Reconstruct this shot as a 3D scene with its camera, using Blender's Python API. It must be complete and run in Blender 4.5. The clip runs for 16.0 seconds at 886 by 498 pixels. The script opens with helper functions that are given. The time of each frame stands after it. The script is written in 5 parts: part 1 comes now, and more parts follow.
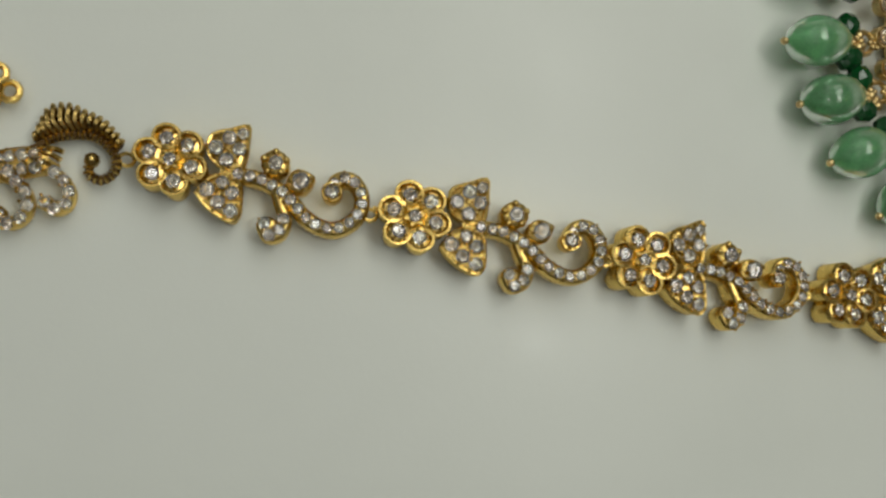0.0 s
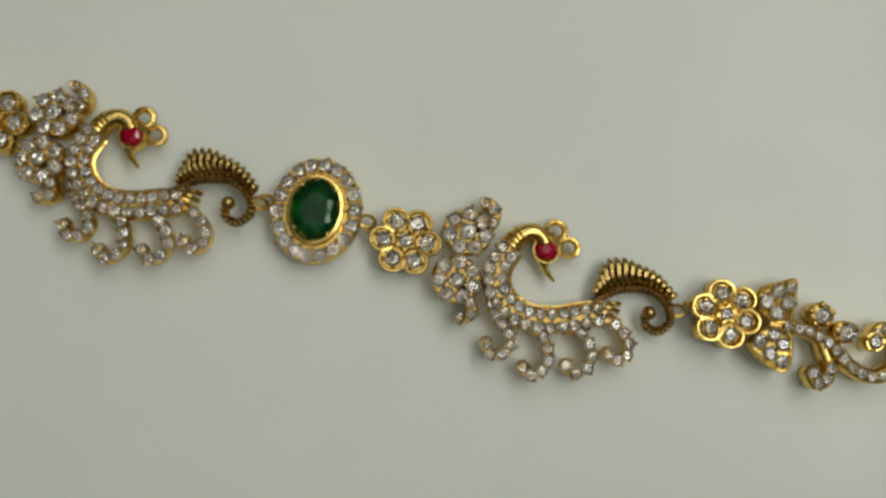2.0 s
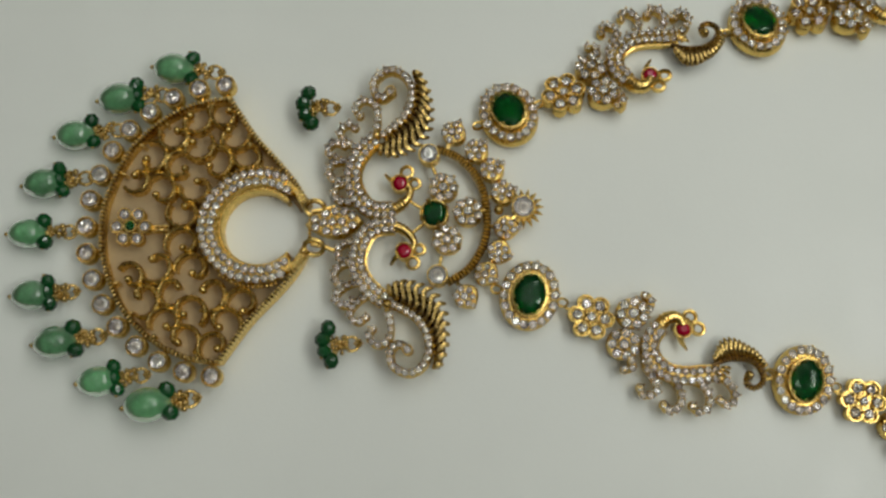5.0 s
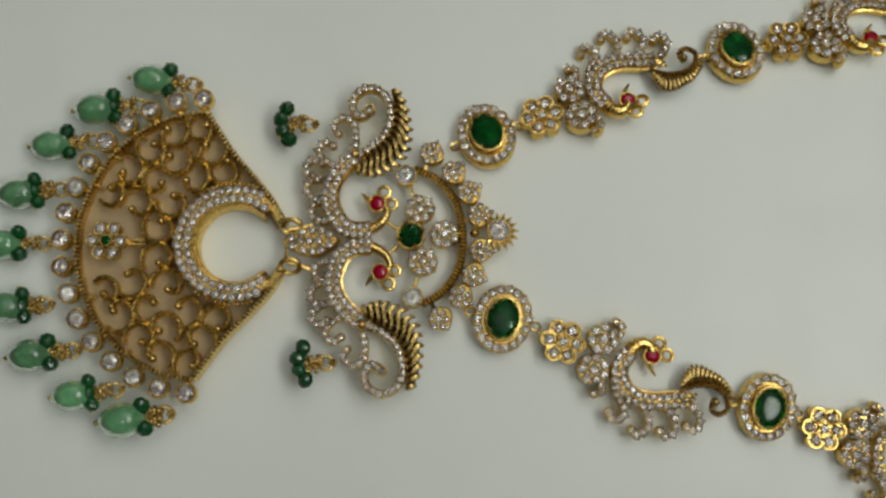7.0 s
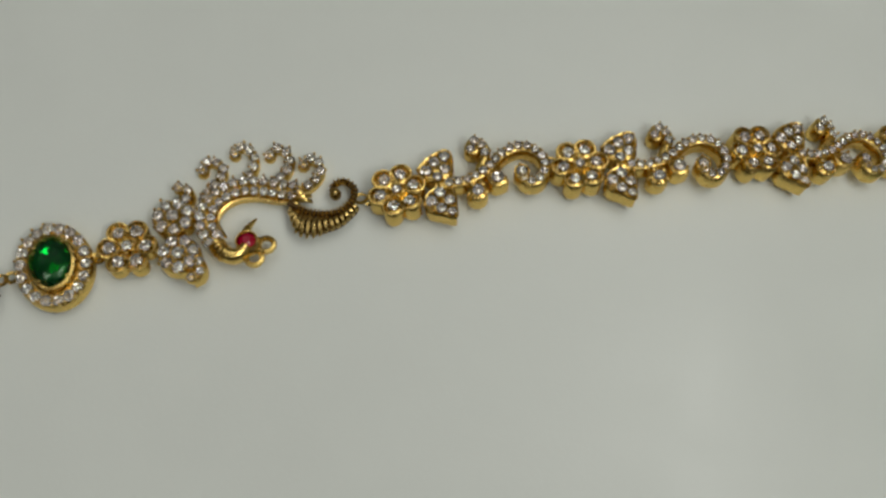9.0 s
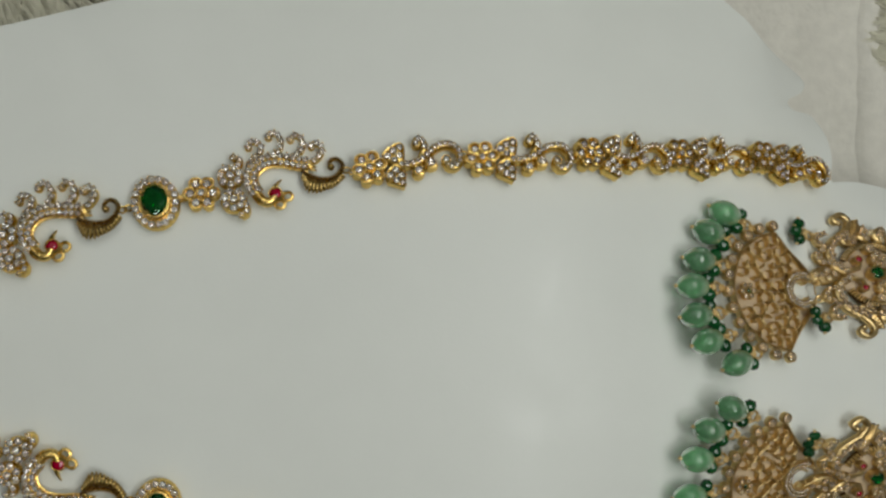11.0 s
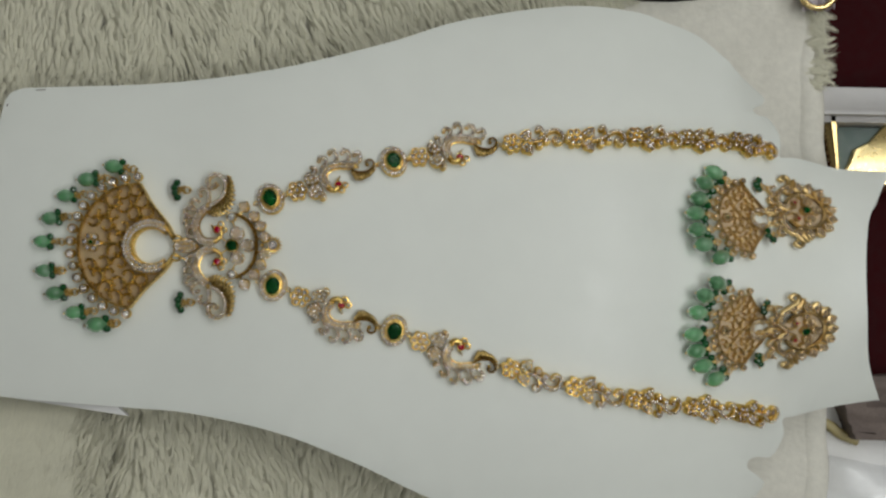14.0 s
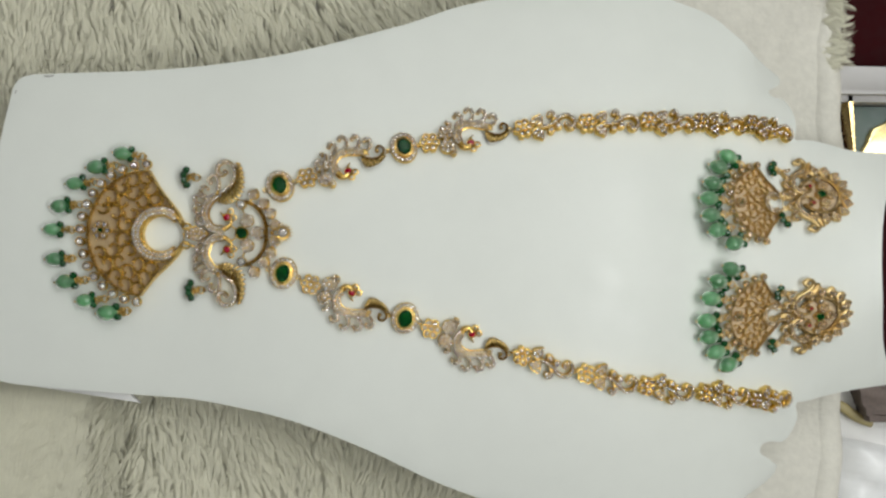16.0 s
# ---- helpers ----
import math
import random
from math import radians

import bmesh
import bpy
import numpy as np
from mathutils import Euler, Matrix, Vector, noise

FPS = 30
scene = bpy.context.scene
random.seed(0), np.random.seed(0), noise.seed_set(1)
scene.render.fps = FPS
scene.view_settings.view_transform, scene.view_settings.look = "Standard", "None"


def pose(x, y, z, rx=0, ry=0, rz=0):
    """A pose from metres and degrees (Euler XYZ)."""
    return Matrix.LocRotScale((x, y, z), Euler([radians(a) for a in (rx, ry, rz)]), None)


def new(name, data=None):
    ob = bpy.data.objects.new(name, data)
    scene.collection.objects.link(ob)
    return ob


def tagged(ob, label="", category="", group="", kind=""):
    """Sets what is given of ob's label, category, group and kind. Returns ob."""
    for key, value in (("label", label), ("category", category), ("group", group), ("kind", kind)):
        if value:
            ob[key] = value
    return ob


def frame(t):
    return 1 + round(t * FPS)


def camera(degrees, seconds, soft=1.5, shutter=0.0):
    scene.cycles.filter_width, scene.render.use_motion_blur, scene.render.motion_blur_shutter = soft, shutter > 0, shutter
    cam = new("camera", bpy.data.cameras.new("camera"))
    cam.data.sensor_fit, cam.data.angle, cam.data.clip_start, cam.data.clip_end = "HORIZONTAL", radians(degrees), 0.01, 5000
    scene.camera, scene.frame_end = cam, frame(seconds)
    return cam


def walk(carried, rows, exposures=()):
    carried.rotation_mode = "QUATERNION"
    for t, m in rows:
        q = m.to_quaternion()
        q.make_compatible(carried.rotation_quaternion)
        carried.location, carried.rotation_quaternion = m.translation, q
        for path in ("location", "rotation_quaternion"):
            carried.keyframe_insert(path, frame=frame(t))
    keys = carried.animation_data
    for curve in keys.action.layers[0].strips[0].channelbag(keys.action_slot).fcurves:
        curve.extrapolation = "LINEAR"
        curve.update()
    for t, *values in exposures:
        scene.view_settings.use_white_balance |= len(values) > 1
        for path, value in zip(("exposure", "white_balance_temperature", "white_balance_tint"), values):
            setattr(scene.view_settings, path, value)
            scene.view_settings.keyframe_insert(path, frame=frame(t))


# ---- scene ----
# Long necklace and earrings on a white display bust that lies on a fur rug.
MM = 0.001
cam = camera(40.0, 16.0, soft=2.5)
PATH = [
    (0, pose(0.0641, -0.0968, 0.1257, 14.30, 1.06, -3.05)),
    (0.5, pose(0.0488, -0.0901, 0.1265, 14.19, 3.05, -2.52)),
    (1, pose(0.0355, -0.0845, 0.1289, 13.73, 3.87, -2.28)),
    (1.5, pose(0.0223, -0.0764, 0.1325, 11.77, 4.56, -2.39)),
    (2, pose(0.0064, -0.0689, 0.1439, 10.69, 3.85, -2.82)),
    (2.5, pose(-0.0108, -0.0583, 0.1520, 8.98, 3.18, -2.97)),
    (3, pose(-0.0293, -0.0534, 0.1611, 10.72, 2.40, -3.04)),
    (3.5, pose(-0.0463, -0.0546, 0.1719, 11.73, 2.44, -2.74)),
    (4, pose(-0.0589, -0.0539, 0.1898, 11.86, 2.51, -2.76)),
    (4.5, pose(-0.0697, -0.0541, 0.2082, 12.14, 3.03, -2.43)),
    (4.7, pose(-0.0758, -0.0566, 0.2198, 12.20, 2.80, -2.40)),
    (6.8, pose(-0.0826, -0.0410, 0.2499, 8.81, 0.29, -1.05)),
    (7, pose(-0.0810, -0.0387, 0.2363, 8.74, 0.14, -1.28)),
    (7.5, pose(-0.0771, -0.0280, 0.2126, 9.42, -0.19, -1.76)),
    (7.7, pose(-0.0647, -0.0200, 0.2072, 9.16, 0.07, -1.95)),
    (8, pose(-0.0418, -0.0037, 0.1984, 7.13, 0.47, -1.88)),
    (8.2, pose(-0.0235, 0.0015, 0.1937, 6.54, 1.25, -1.61)),
    (8.5, pose(0.0136, 0.0115, 0.1865, 5.91, 3.84, -1.68)),
    (9, pose(0.0470, 0.0158, 0.1712, 7.14, 3.19, -2.01)),
    (9.5, pose(0.0696, 0.0177, 0.1683, 7.09, 2.66, -2.19)),
    (9.7, pose(0.0751, 0.0263, 0.1709, 4.84, 1.37, -2.00)),
    (11.8, pose(0.0121, -0.0066, 0.3920, 1.63, -1.71, 1.57)),
    (12, pose(0.0053, -0.0163, 0.4179, 2.37, -1.44, 1.57)),
    (12.5, pose(-0.0180, -0.0281, 0.5031, 2.89, -1.60, 1.48)),
    (13, pose(-0.0148, -0.0369, 0.5199, 3.64, -0.90, 1.23)),
    (13.5, pose(-0.0106, -0.0298, 0.5169, 3.39, -1.04, 1.05)),
    (14, pose(-0.0028, -0.0327, 0.5153, 3.67, -0.61, 1.06)),
    (14.5, pose(-0.0046, -0.0322, 0.5118, 2.78, -0.40, 0.99)),
    (15, pose(-0.0015, -0.0272, 0.5130, 2.15, 0.00, 0.93)),
    (15.5, pose(-0.0013, -0.0229, 0.5131, 1.82, 0.15, 0.96)),
    (16, pose(-0.0003, -0.0205, 0.5127, 1.73, 0.20, 1.00)),
]
walk(cam, PATH, exposures=[(0.0, -0.88, 6600, 5), (2.5, -0.86, 6600, 5), (4.5, -0.7, 6450, 7), (7.0, -0.8, 6450, 7), (8.0, -0.68, 6400, 7), (8.5, -0.86, 6350, 6), (9.0, -0.95, 6450, 8), (9.7, -0.89, 6500, 6), (12.0, -0.83, 6300, 9), (12.7, -0.78, 6300, 9), (14.5, -0.76, 6300, 9), (15.5, -0.65, 6300, 9), (16.0, -0.33, 6300, 9)])

# ---------------------------------------------------------------- light
world = bpy.data.worlds.new("room_air")
scene.world = world
world.use_nodes = True
world.node_tree.nodes["Background"].inputs[0].default_value = (0.9, 0.95, 1.0, 1)
world.node_tree.nodes["Background"].inputs[1].default_value = 0.05


def added_lamp(x, y, size_x, size_y, watts, colour):
    lamp = bpy.data.lights.new("ceiling_panel", "AREA")
    lamp.shape, lamp.size, lamp.size_y, lamp.energy, lamp.color = "RECTANGLE", size_x, size_y, watts, colour
    ob = new("ceiling_panel", lamp)
    ob.matrix_world = pose(x, y, 1.58)
    return ob


LAMP_WHITE = (1.0, 0.99, 0.95)
# added grid of unseen square panels, the row beyond the neck of the bust the strongest
for x, y, watts in ((-1.25, -0.75, 0.25), (-1.25, 0.15, 0.3), (-1.25, 1.05, 0.45), (-0.42, -0.9, 0.3), (-0.42, 0.62, 0.5), (-0.42, 1.5, 0.5),
                    (0.22, -1.05, 1.3), (0.16, -0.06, 1.2), (0.22, 0.65, 1.9), (0.3, 1.45, 2.5), (1.0, -0.45, 13.5), (1.0, 0.3, 10.2), (1.0, 1.15, 5.0)):
    added_lamp(x, y, 0.58, 0.58, watts, LAMP_WHITE)
# small lamps added between the panels, for glints in gold and stones
for x, y, watts in ((-0.1, 0.5, 1.0), (-0.4, -0.3, 0.7), (0.64, 0.0, 1.3), (0.1, -0.55, 1.1), (0.68, 0.85, 1.2), (0.0, 1.0, 1.1), (-0.75, 0.3, 0.5)):
    added_lamp(x, y, 0.14, 0.14, watts, LAMP_WHITE)


# ---------------------------------------------------------------- materials
def material(name, colour, rough=0.5, metal=0.0, vary=0.1, scale=40.0, bump=0.0, bump_scale=200.0, trans=0.0, ior=1.5, spec=0.5,
             random_tint=0.0, coat=0.0, island=0.0, sss=0.0):
    """A principled surface whose colour and roughness vary at two scales, with fine relief."""
    m = bpy.data.materials.new(name)
    m.use_nodes = True
    nt = m.node_tree
    b = nt.nodes["Principled BSDF"]
    link = nt.links.new
    co = nt.nodes.new("ShaderNodeTexCoord")
    b.inputs["Metallic"].default_value = metal
    b.inputs["IOR"].default_value = ior
    b.inputs["Specular IOR Level"].default_value = spec
    b.inputs["Transmission Weight"].default_value = trans
    b.inputs["Coat Weight"].default_value = coat
    b.inputs["Coat Roughness"].default_value = 0.05
    if sss:
        b.inputs["Subsurface Weight"].default_value = sss
        b.inputs["Subsurface Radius"].default_value = (0.002, 0.003, 0.002)
    n1 = nt.nodes.new("ShaderNodeTexNoise")
    n1.inputs["Scale"].default_value, n1.inputs["Detail"].default_value = scale, 4
    link(co.outputs["Object"], n1.inputs["Vector"])
    n2 = nt.nodes.new("ShaderNodeTexNoise")
    n2.inputs["Scale"].default_value, n2.inputs["Detail"].default_value = scale * 9, 3
    link(co.outputs["Object"], n2.inputs["Vector"])
    add = nt.nodes.new("ShaderNodeMath")
    add.operation = "ADD"
    link(n1.outputs["Fac"], add.inputs[0])
    link(n2.outputs["Fac"], add.inputs[1])
    value = add.outputs[0]
    if random_tint or island:
        info = nt.nodes.new("ShaderNodeObjectInfo") if random_tint else nt.nodes.new("ShaderNodeNewGeometry")
        sc = nt.nodes.new("ShaderNodeMath")
        sc.operation = "MULTIPLY_ADD"
        link(info.outputs["Random" if random_tint else "Random Per Island"], sc.inputs[0])
        sc.inputs[1].default_value = 2 * (random_tint or island) / max(vary, 0.01)
        link(value, sc.inputs[2])
        value = sc.outputs[0]
    mp = nt.nodes.new("ShaderNodeMapRange")
    hi = 1.5 + (2 * (random_tint or island) / max(vary, 0.01))
    mp.inputs[1].default_value, mp.inputs[2].default_value = 0.5, hi
    mp.inputs[3].default_value, mp.inputs[4].default_value = 1 - vary - (random_tint or island), 1 + vary + (random_tint or island)
    link(value, mp.inputs[0])
    mix = nt.nodes.new("ShaderNodeVectorMath")
    mix.operation = "SCALE"
    mix.inputs[0].default_value = colour
    link(mp.outputs[0], mix.inputs["Scale"])
    link(mix.outputs[0], b.inputs["Base Color"])
    rg = nt.nodes.new("ShaderNodeMapRange")
    rg.inputs[1].default_value, rg.inputs[2].default_value = 0.3, 0.7
    rg.inputs[3].default_value, rg.inputs[4].default_value = rough * 0.8, min(1.0, rough * 1.25)
    link(n2.outputs["Fac"], rg.inputs[0])
    link(rg.outputs[0], b.inputs["Roughness"])
    if bump:
        nb = nt.nodes.new("ShaderNodeTexNoise")
        nb.inputs["Scale"].default_value, nb.inputs["Detail"].default_value = bump_scale, 4
        link(co.outputs["Object"], nb.inputs["Vector"])
        bp = nt.nodes.new("ShaderNodeBump")
        bp.inputs["Strength"].default_value, bp.inputs["Distance"].default_value = bump, 0.0004
        link(nb.outputs["Fac"], bp.inputs["Height"])
        link(bp.outputs[0], b.inputs["Normal"])
    return m


GOLD = material("polished_gold", (0.76, 0.54, 0.165), 0.25, 1.0, 0.2, 90, 0.25, 700)
AGED = material("aged_gold", (0.74, 0.56, 0.26), 0.32, 1.0, 0.25, 150, 0.3, 900)
FILIGREE = material("yellow_gold_wire", (0.74, 0.54, 0.18), 0.26, 1.0, 0.15, 120, 0.15, 900)
OXIDE_SHADE = material("oxidised_gold", (0.13, 0.075, 0.025), 0.5, 0.8, 0.3, 120, 0.4, 900)
ANTIQUE = material("antique_gold", (0.54, 0.385, 0.13), 0.27, 1.0, 0.24, 120, 0.2, 900)
WHITE_STONE = material("white_zircon", (1.0, 0.99, 0.98), 0.02, 0.0, 0.02, 300, random_tint=0.03, trans=0.96, ior=1.5)
MIRROR_BACK = material("silver_foil", (1.0, 0.96, 0.9), 0.1, 0.82, 0.04, 300, random_tint=0.05)
# white earring stones, with the warm reflection put into their colour
WARM_STONE = material("champagne_zircon", (1.0, 0.92, 0.76), 0.03, 0.0, 0.03, 300, random_tint=0.05, trans=0.92, ior=1.6)
WARM_MIRROR = material("brown_foil", (0.92, 0.79, 0.6), 0.16, 0.75, 0.1, 300, random_tint=0.1)
EMERALD = material("emerald_crystal", (0.12, 0.9, 0.32), 0.02, 0.0, 0.1, 150, trans=0.98, ior=1.4, spec=0.2)
GREEN_MIRROR = material("green_foil", (0.002, 0.21, 0.048), 0.08, 0.92, 0.25, 200)
RUBY = material("ruby_crystal", (0.5, 0.0, 0.035), 0.05, 0.0, 0.2, 300, trans=0.3, ior=1.76)
PALE_BEAD = material("pale_green_stone", (0.2, 0.47, 0.235), 0.1, 0.0, 0.45, 330, trans=0.55, ior=1.42, random_tint=0.16, coat=0.4, sss=0.3)
DARK_BEAD = material("dark_green_stone", (0.004, 0.062, 0.014), 0.1, 0.0, 0.25, 200, ior=1.55, random_tint=0.2)
BOARD = material("white_leatherette", (0.76, 0.79, 0.74), 0.42, 0.0, 0.025, 9, 0.06, 900)
FUR = material("cream_fur", (0.655, 0.64, 0.505), 0.7, 0.0, 0.08, 12, island=0.03, spec=0.2)
FUR_BASE = material("fur_backing", (0.69, 0.675, 0.6), 0.95, 0.0, 0.12, 30, 0.9, 420, spec=0.15)
MAROON = material("maroon_cloth", (0.03, 0.004, 0.005), 0.9, 0.0, 0.2, 25, 0.4, 600, spec=0.1)
WALL = material("painted_wall", (0.6, 0.58, 0.54), 0.8, 0.0, 0.05, 2)
DARK_WALL = material("dark_shelving", (0.2, 0.17, 0.14), 0.6, 0.0, 0.3, 3)
CEILING = material("ceiling_paint", (0.75, 0.75, 0.73), 0.85, 0.0, 0.04, 2)
FLOOR = material("floor_tile", (0.35, 0.32, 0.28), 0.35, 0.0, 0.1, 3)
WHITE_PAINT = material("white_frame_paint", (0.84, 0.84, 0.83), 0.4, 0.0, 0.06, 12)
TEAL = material("teal_velvet", (0.1, 0.14, 0.13), 0.6, 0.0, 0.15, 30)
BRASS = material("brass_trim", (0.85, 0.66, 0.3), 0.25, 1.0, 0.1, 60)
CARD = material("gold_foil_card", (0.86, 0.7, 0.34), 0.3, 0.85, 0.1, 60, 0.2, 90)
# gold-tinted shade behind the openwork, put into the colour of added plates
TAN = material("tan_enamel", (0.45, 0.34, 0.19), 0.5, 0.0, 0.1, 120, 0.1, 500)
PALE_TAN = material("pale_tan_enamel", (0.62, 0.485, 0.31), 0.5, 0.0, 0.1, 120, 0.1, 500)
POUCH = material("black_brown_cloth", (0.018, 0.013, 0.012), 0.85, 0.0, 0.3, 60, 0.4, 400, spec=0.2)
DARK_CLOTH = material("grey_brown_cloth", (0.15, 0.12, 0.105), 0.9, 0.0, 0.45, 90, 0.8, 260)
LILAC = material("lilac_film", (0.42, 0.37, 0.39), 0.2, 0.0, 0.2, 40, 0.6, 80)
RAIL = material("grey_rail_paint", (0.5, 0.49, 0.48), 0.45, 0.0, 0.08, 12)
OLIVE = material("olive_ribbon", (0.36, 0.3, 0.14), 0.5, 0.0, 0.2, 80)
BAG = material("clear_packet", (0.85, 0.86, 0.86), 0.15, 0.0, 0.08, 20, 0.5, 60)


# ---------------------------------------------------------------- mesh tools (all in millimetres)
class Shape:
    """Collects vertices and faces of one mesh."""

    def __init__(self):
        self.v, self.f, self.tone, self.tones = [], [], 0, []

    def put(self, verts, faces):
        k = len(self.v)
        self.v += [tuple(p) for p in verts]
        self.f += [tuple(i + k for i in q) for q in faces]
        self.tones += [self.tone] * len(faces)

    def ball(self, c, r, n=7, m=4, sz=1.0):
        vs, fs = [(c[0], c[1], c[2] + r * sz)], []
        for i in range(1, m):
            a = math.pi * i / m
            for j in range(n):
                b = 2 * math.pi * j / n
                vs.append((c[0] + r * math.sin(a) * math.cos(b), c[1] + r * math.sin(a) * math.sin(b), c[2] + r * sz * math.cos(a)))
        vs.append((c[0], c[1], c[2] - r * sz))
        for j in range(n):
            k = (j + 1) % n
            fs.append((0, 1 + j, 1 + k))
            for i in range(m - 2):
                fs.append((1 + i * n + j, 1 + (i + 1) * n + j, 1 + (i + 1) * n + k, 1 + i * n + k))
            fs.append((1 + (m - 2) * n + j, len(vs) - 1, 1 + (m - 2) * n + k))
        self.put(vs, fs)

    def sweep(self, path, profile, closed=False, scales=None):
        """profile: (sideways, up) points; path: (x, y, z) points."""
        n, m = len(path), len(profile)
        vs, fs = [], []
        for i, p in enumerate(path):
            a = path[i - 1] if i or closed else path[0]
            b = path[(i + 1) % n] if i < n - 1 or closed else path[-1]
            dx, dy = b[0] - a[0], b[1] - a[1]
            d = math.hypot(dx, dy) or 1.0
            s = scales[i] if scales else 1.0
            for u, h in profile:
                vs.append((p[0] - dy / d * u * s, p[1] + dx / d * u * s, p[2] + h * (s if scales else 1.0)))
        for i in range(n if closed else n - 1):
            k = (i + 1) % n
            for j in range(m):
                q = (j + 1) % m
                fs.append((i * m + j, k * m + j, k * m + q, i * m + q))
        if not closed:
            fs.append(tuple(range(m)))
            fs.append(tuple((n - 1) * m + j for j in reversed(range(m))))
        self.put(vs, fs)

    def tube(self, path, r, n=6, closed=False, scales=None):
        self.sweep(path, [(-r * math.cos(2 * math.pi * j / n), r * math.sin(2 * math.pi * j / n)) for j in range(n)], closed, scales)

    def ribbon(self, pts, w, z0, z1, closed=False, scales=None):
        b = min(w * 0.22, (z1 - z0) * 0.3)
        h = w / 2
        prof = [(-h, z0), (-h, z1 - b), (-h + b, z1), (h - b, z1), (h, z1 - b), (h, z0)]
        if scales:
            n, m = len(pts), len(prof)
            vs, fs = [], []
            for i, p in enumerate(pts):
                a, c = pts[max(i - 1, 0)], pts[min(i + 1, n - 1)]
                dx, dy = c[0] - a[0], c[1] - a[1]
                d = math.hypot(dx, dy) or 1.0
                vs += [(p[0] - dy / d * u * scales[i], p[1] + dx / d * u * scales[i], z) for u, z in prof]
            for i in range(n - 1):
                fs += [(i * m + j, (i + 1) * m + j, (i + 1) * m + (j + 1) % m, i * m + (j + 1) % m) for j in range(m)]
            fs += [tuple(range(m)), tuple((n - 1) * m + j for j in reversed(range(m)))]
            self.put(vs, fs)
        else:
            self.sweep([(p[0], p[1], 0) for p in pts], prof, closed)

    def prism(self, outline, z0, z1, inset=0.25):
        """A plate with rounded upper rim."""
        n = len(outline)
        cx, cy = sum(p[0] for p in outline) / n, sum(p[1] for p in outline) / n
        vs = [(p[0], p[1], z0) for p in outline] + [(p[0], p[1], z1 - inset) for p in outline]
        for p in outline:
            d = math.hypot(p[0] - cx, p[1] - cy) or 1
            s = max(0.1, 1 - inset / d)
            vs.append((cx + (p[0] - cx) * s, cy + (p[1] - cy) * s, z1))
        fs = []
        for i in range(n):
            k = (i + 1) % n
            fs += [(i, k, n + k, n + i), (n + i, n + k, 2 * n + k, 2 * n + i)]
        fs += [tuple(2 * n + i for i in range(n)), tuple(reversed(range(n)))]
        self.put(vs, fs)

    def cup(self, c, r, z0, z1, n=14, ry=None, turn=0.0, lip=0.17):
        """A bezel cup: solid body with a raised rim round a stone."""
        ry = ry or r
        ring = ellipse(c, r, ry, n, turn)
        self.prism(ring, z0, z1 - 0.85, 0.05)
        self.ribbon(ellipse(c, r - lip * 0.6, ry - lip * 0.6, n, turn), lip * 1.5, z0, z1 - 0.15, True)
        self.tube([(p[0], p[1], z1 - 0.2) for p in ellipse(c, r - lip * 0.6, ry - lip * 0.6, n, turn)], lip, 6, True)

    def mesh(self, name, mat, mirror=False, smooth=True, tall=1.0):
        s = -1 if mirror else 1
        me = bpy.data.meshes.new(name)
        me.from_pydata([(p[0] * MM, p[1] * MM * s, p[2] * MM * tall) for p in self.v], [], [tuple(reversed(q)) for q in self.f] if mirror else self.f)
        me.materials.append(mat)
        if any(self.tones):  # recesses in darker gold: antique finish, with their shade put into the colour
            me.materials.append(OXIDE_SHADE)
            me.polygons.foreach_set("material_index", self.tones)
        if smooth:
            me.polygons.foreach_set("use_smooth", [True] * len(me.polygons))
            me.set_sharp_from_angle(angle=radians(48))
        return me


def ellipse(c, rx, ry, n, turn=0.0):
    t = radians(turn)
    return [(c[0] + rx * math.cos(a) * math.cos(t) - ry * math.sin(a) * math.sin(t), c[1] + rx * math.cos(a) * math.sin(t) + ry * math.sin(a) * math.cos(t))
            for a in (2 * math.pi * i / n for i in range(n))]


def spline(pts, per=8):
    """A smooth curve through the points."""
    out, n = [], len(pts)
    for i in range(n - 1):
        p = [pts[max(i - 1, 0)], pts[i], pts[i + 1], pts[min(i + 2, n - 1)]]
        for k in range(per):
            t = k / per
            out.append(tuple(0.5 * (2 * b + (c - a) * t + (2 * a - 5 * b + 4 * c - d) * t * t + (3 * b - a - 3 * c + d) * t ** 3) for a, b, c, d in zip(*p)))
    return out + [tuple(pts[-1])]


def along(path, step, start=0.0, stop=0.0):
    """Points at even steps along a path, with their directions."""
    ds = [0.0]
    for a, b in zip(path, path[1:]):
        ds.append(ds[-1] + math.dist(a, b))
    total = ds[-1] - start - stop
    n = max(1, round(total / step))
    out = []
    for k in range(n + 1):
        d = start + total * k / n
        i = max(j for j in range(len(ds)) if ds[j] <= d + 1e-9)
        i = min(i, len(path) - 2)
        f = (d - ds[i]) / ((ds[i + 1] - ds[i]) or 1)
        out.append((path[i][0] + (path[i + 1][0] - path[i][0]) * f, path[i][1] + (path[i + 1][1] - path[i][1]) * f,
                    math.atan2(path[i + 1][1] - path[i][1], path[i + 1][0] - path[i][0])))
    return out


def offset(path, d):
    """The path moved sideways (to its left) by d."""
    out = []
    for i, p in enumerate(path):
        a, b = path[max(i - 1, 0)], path[min(i + 1, len(path) - 1)]
        k = math.hypot(b[0] - a[0], b[1] - a[1]) or 1
        out.append((p[0] - (b[1] - a[1]) / k * d, p[1] + (b[0] - a[0]) / k * d))
    return out


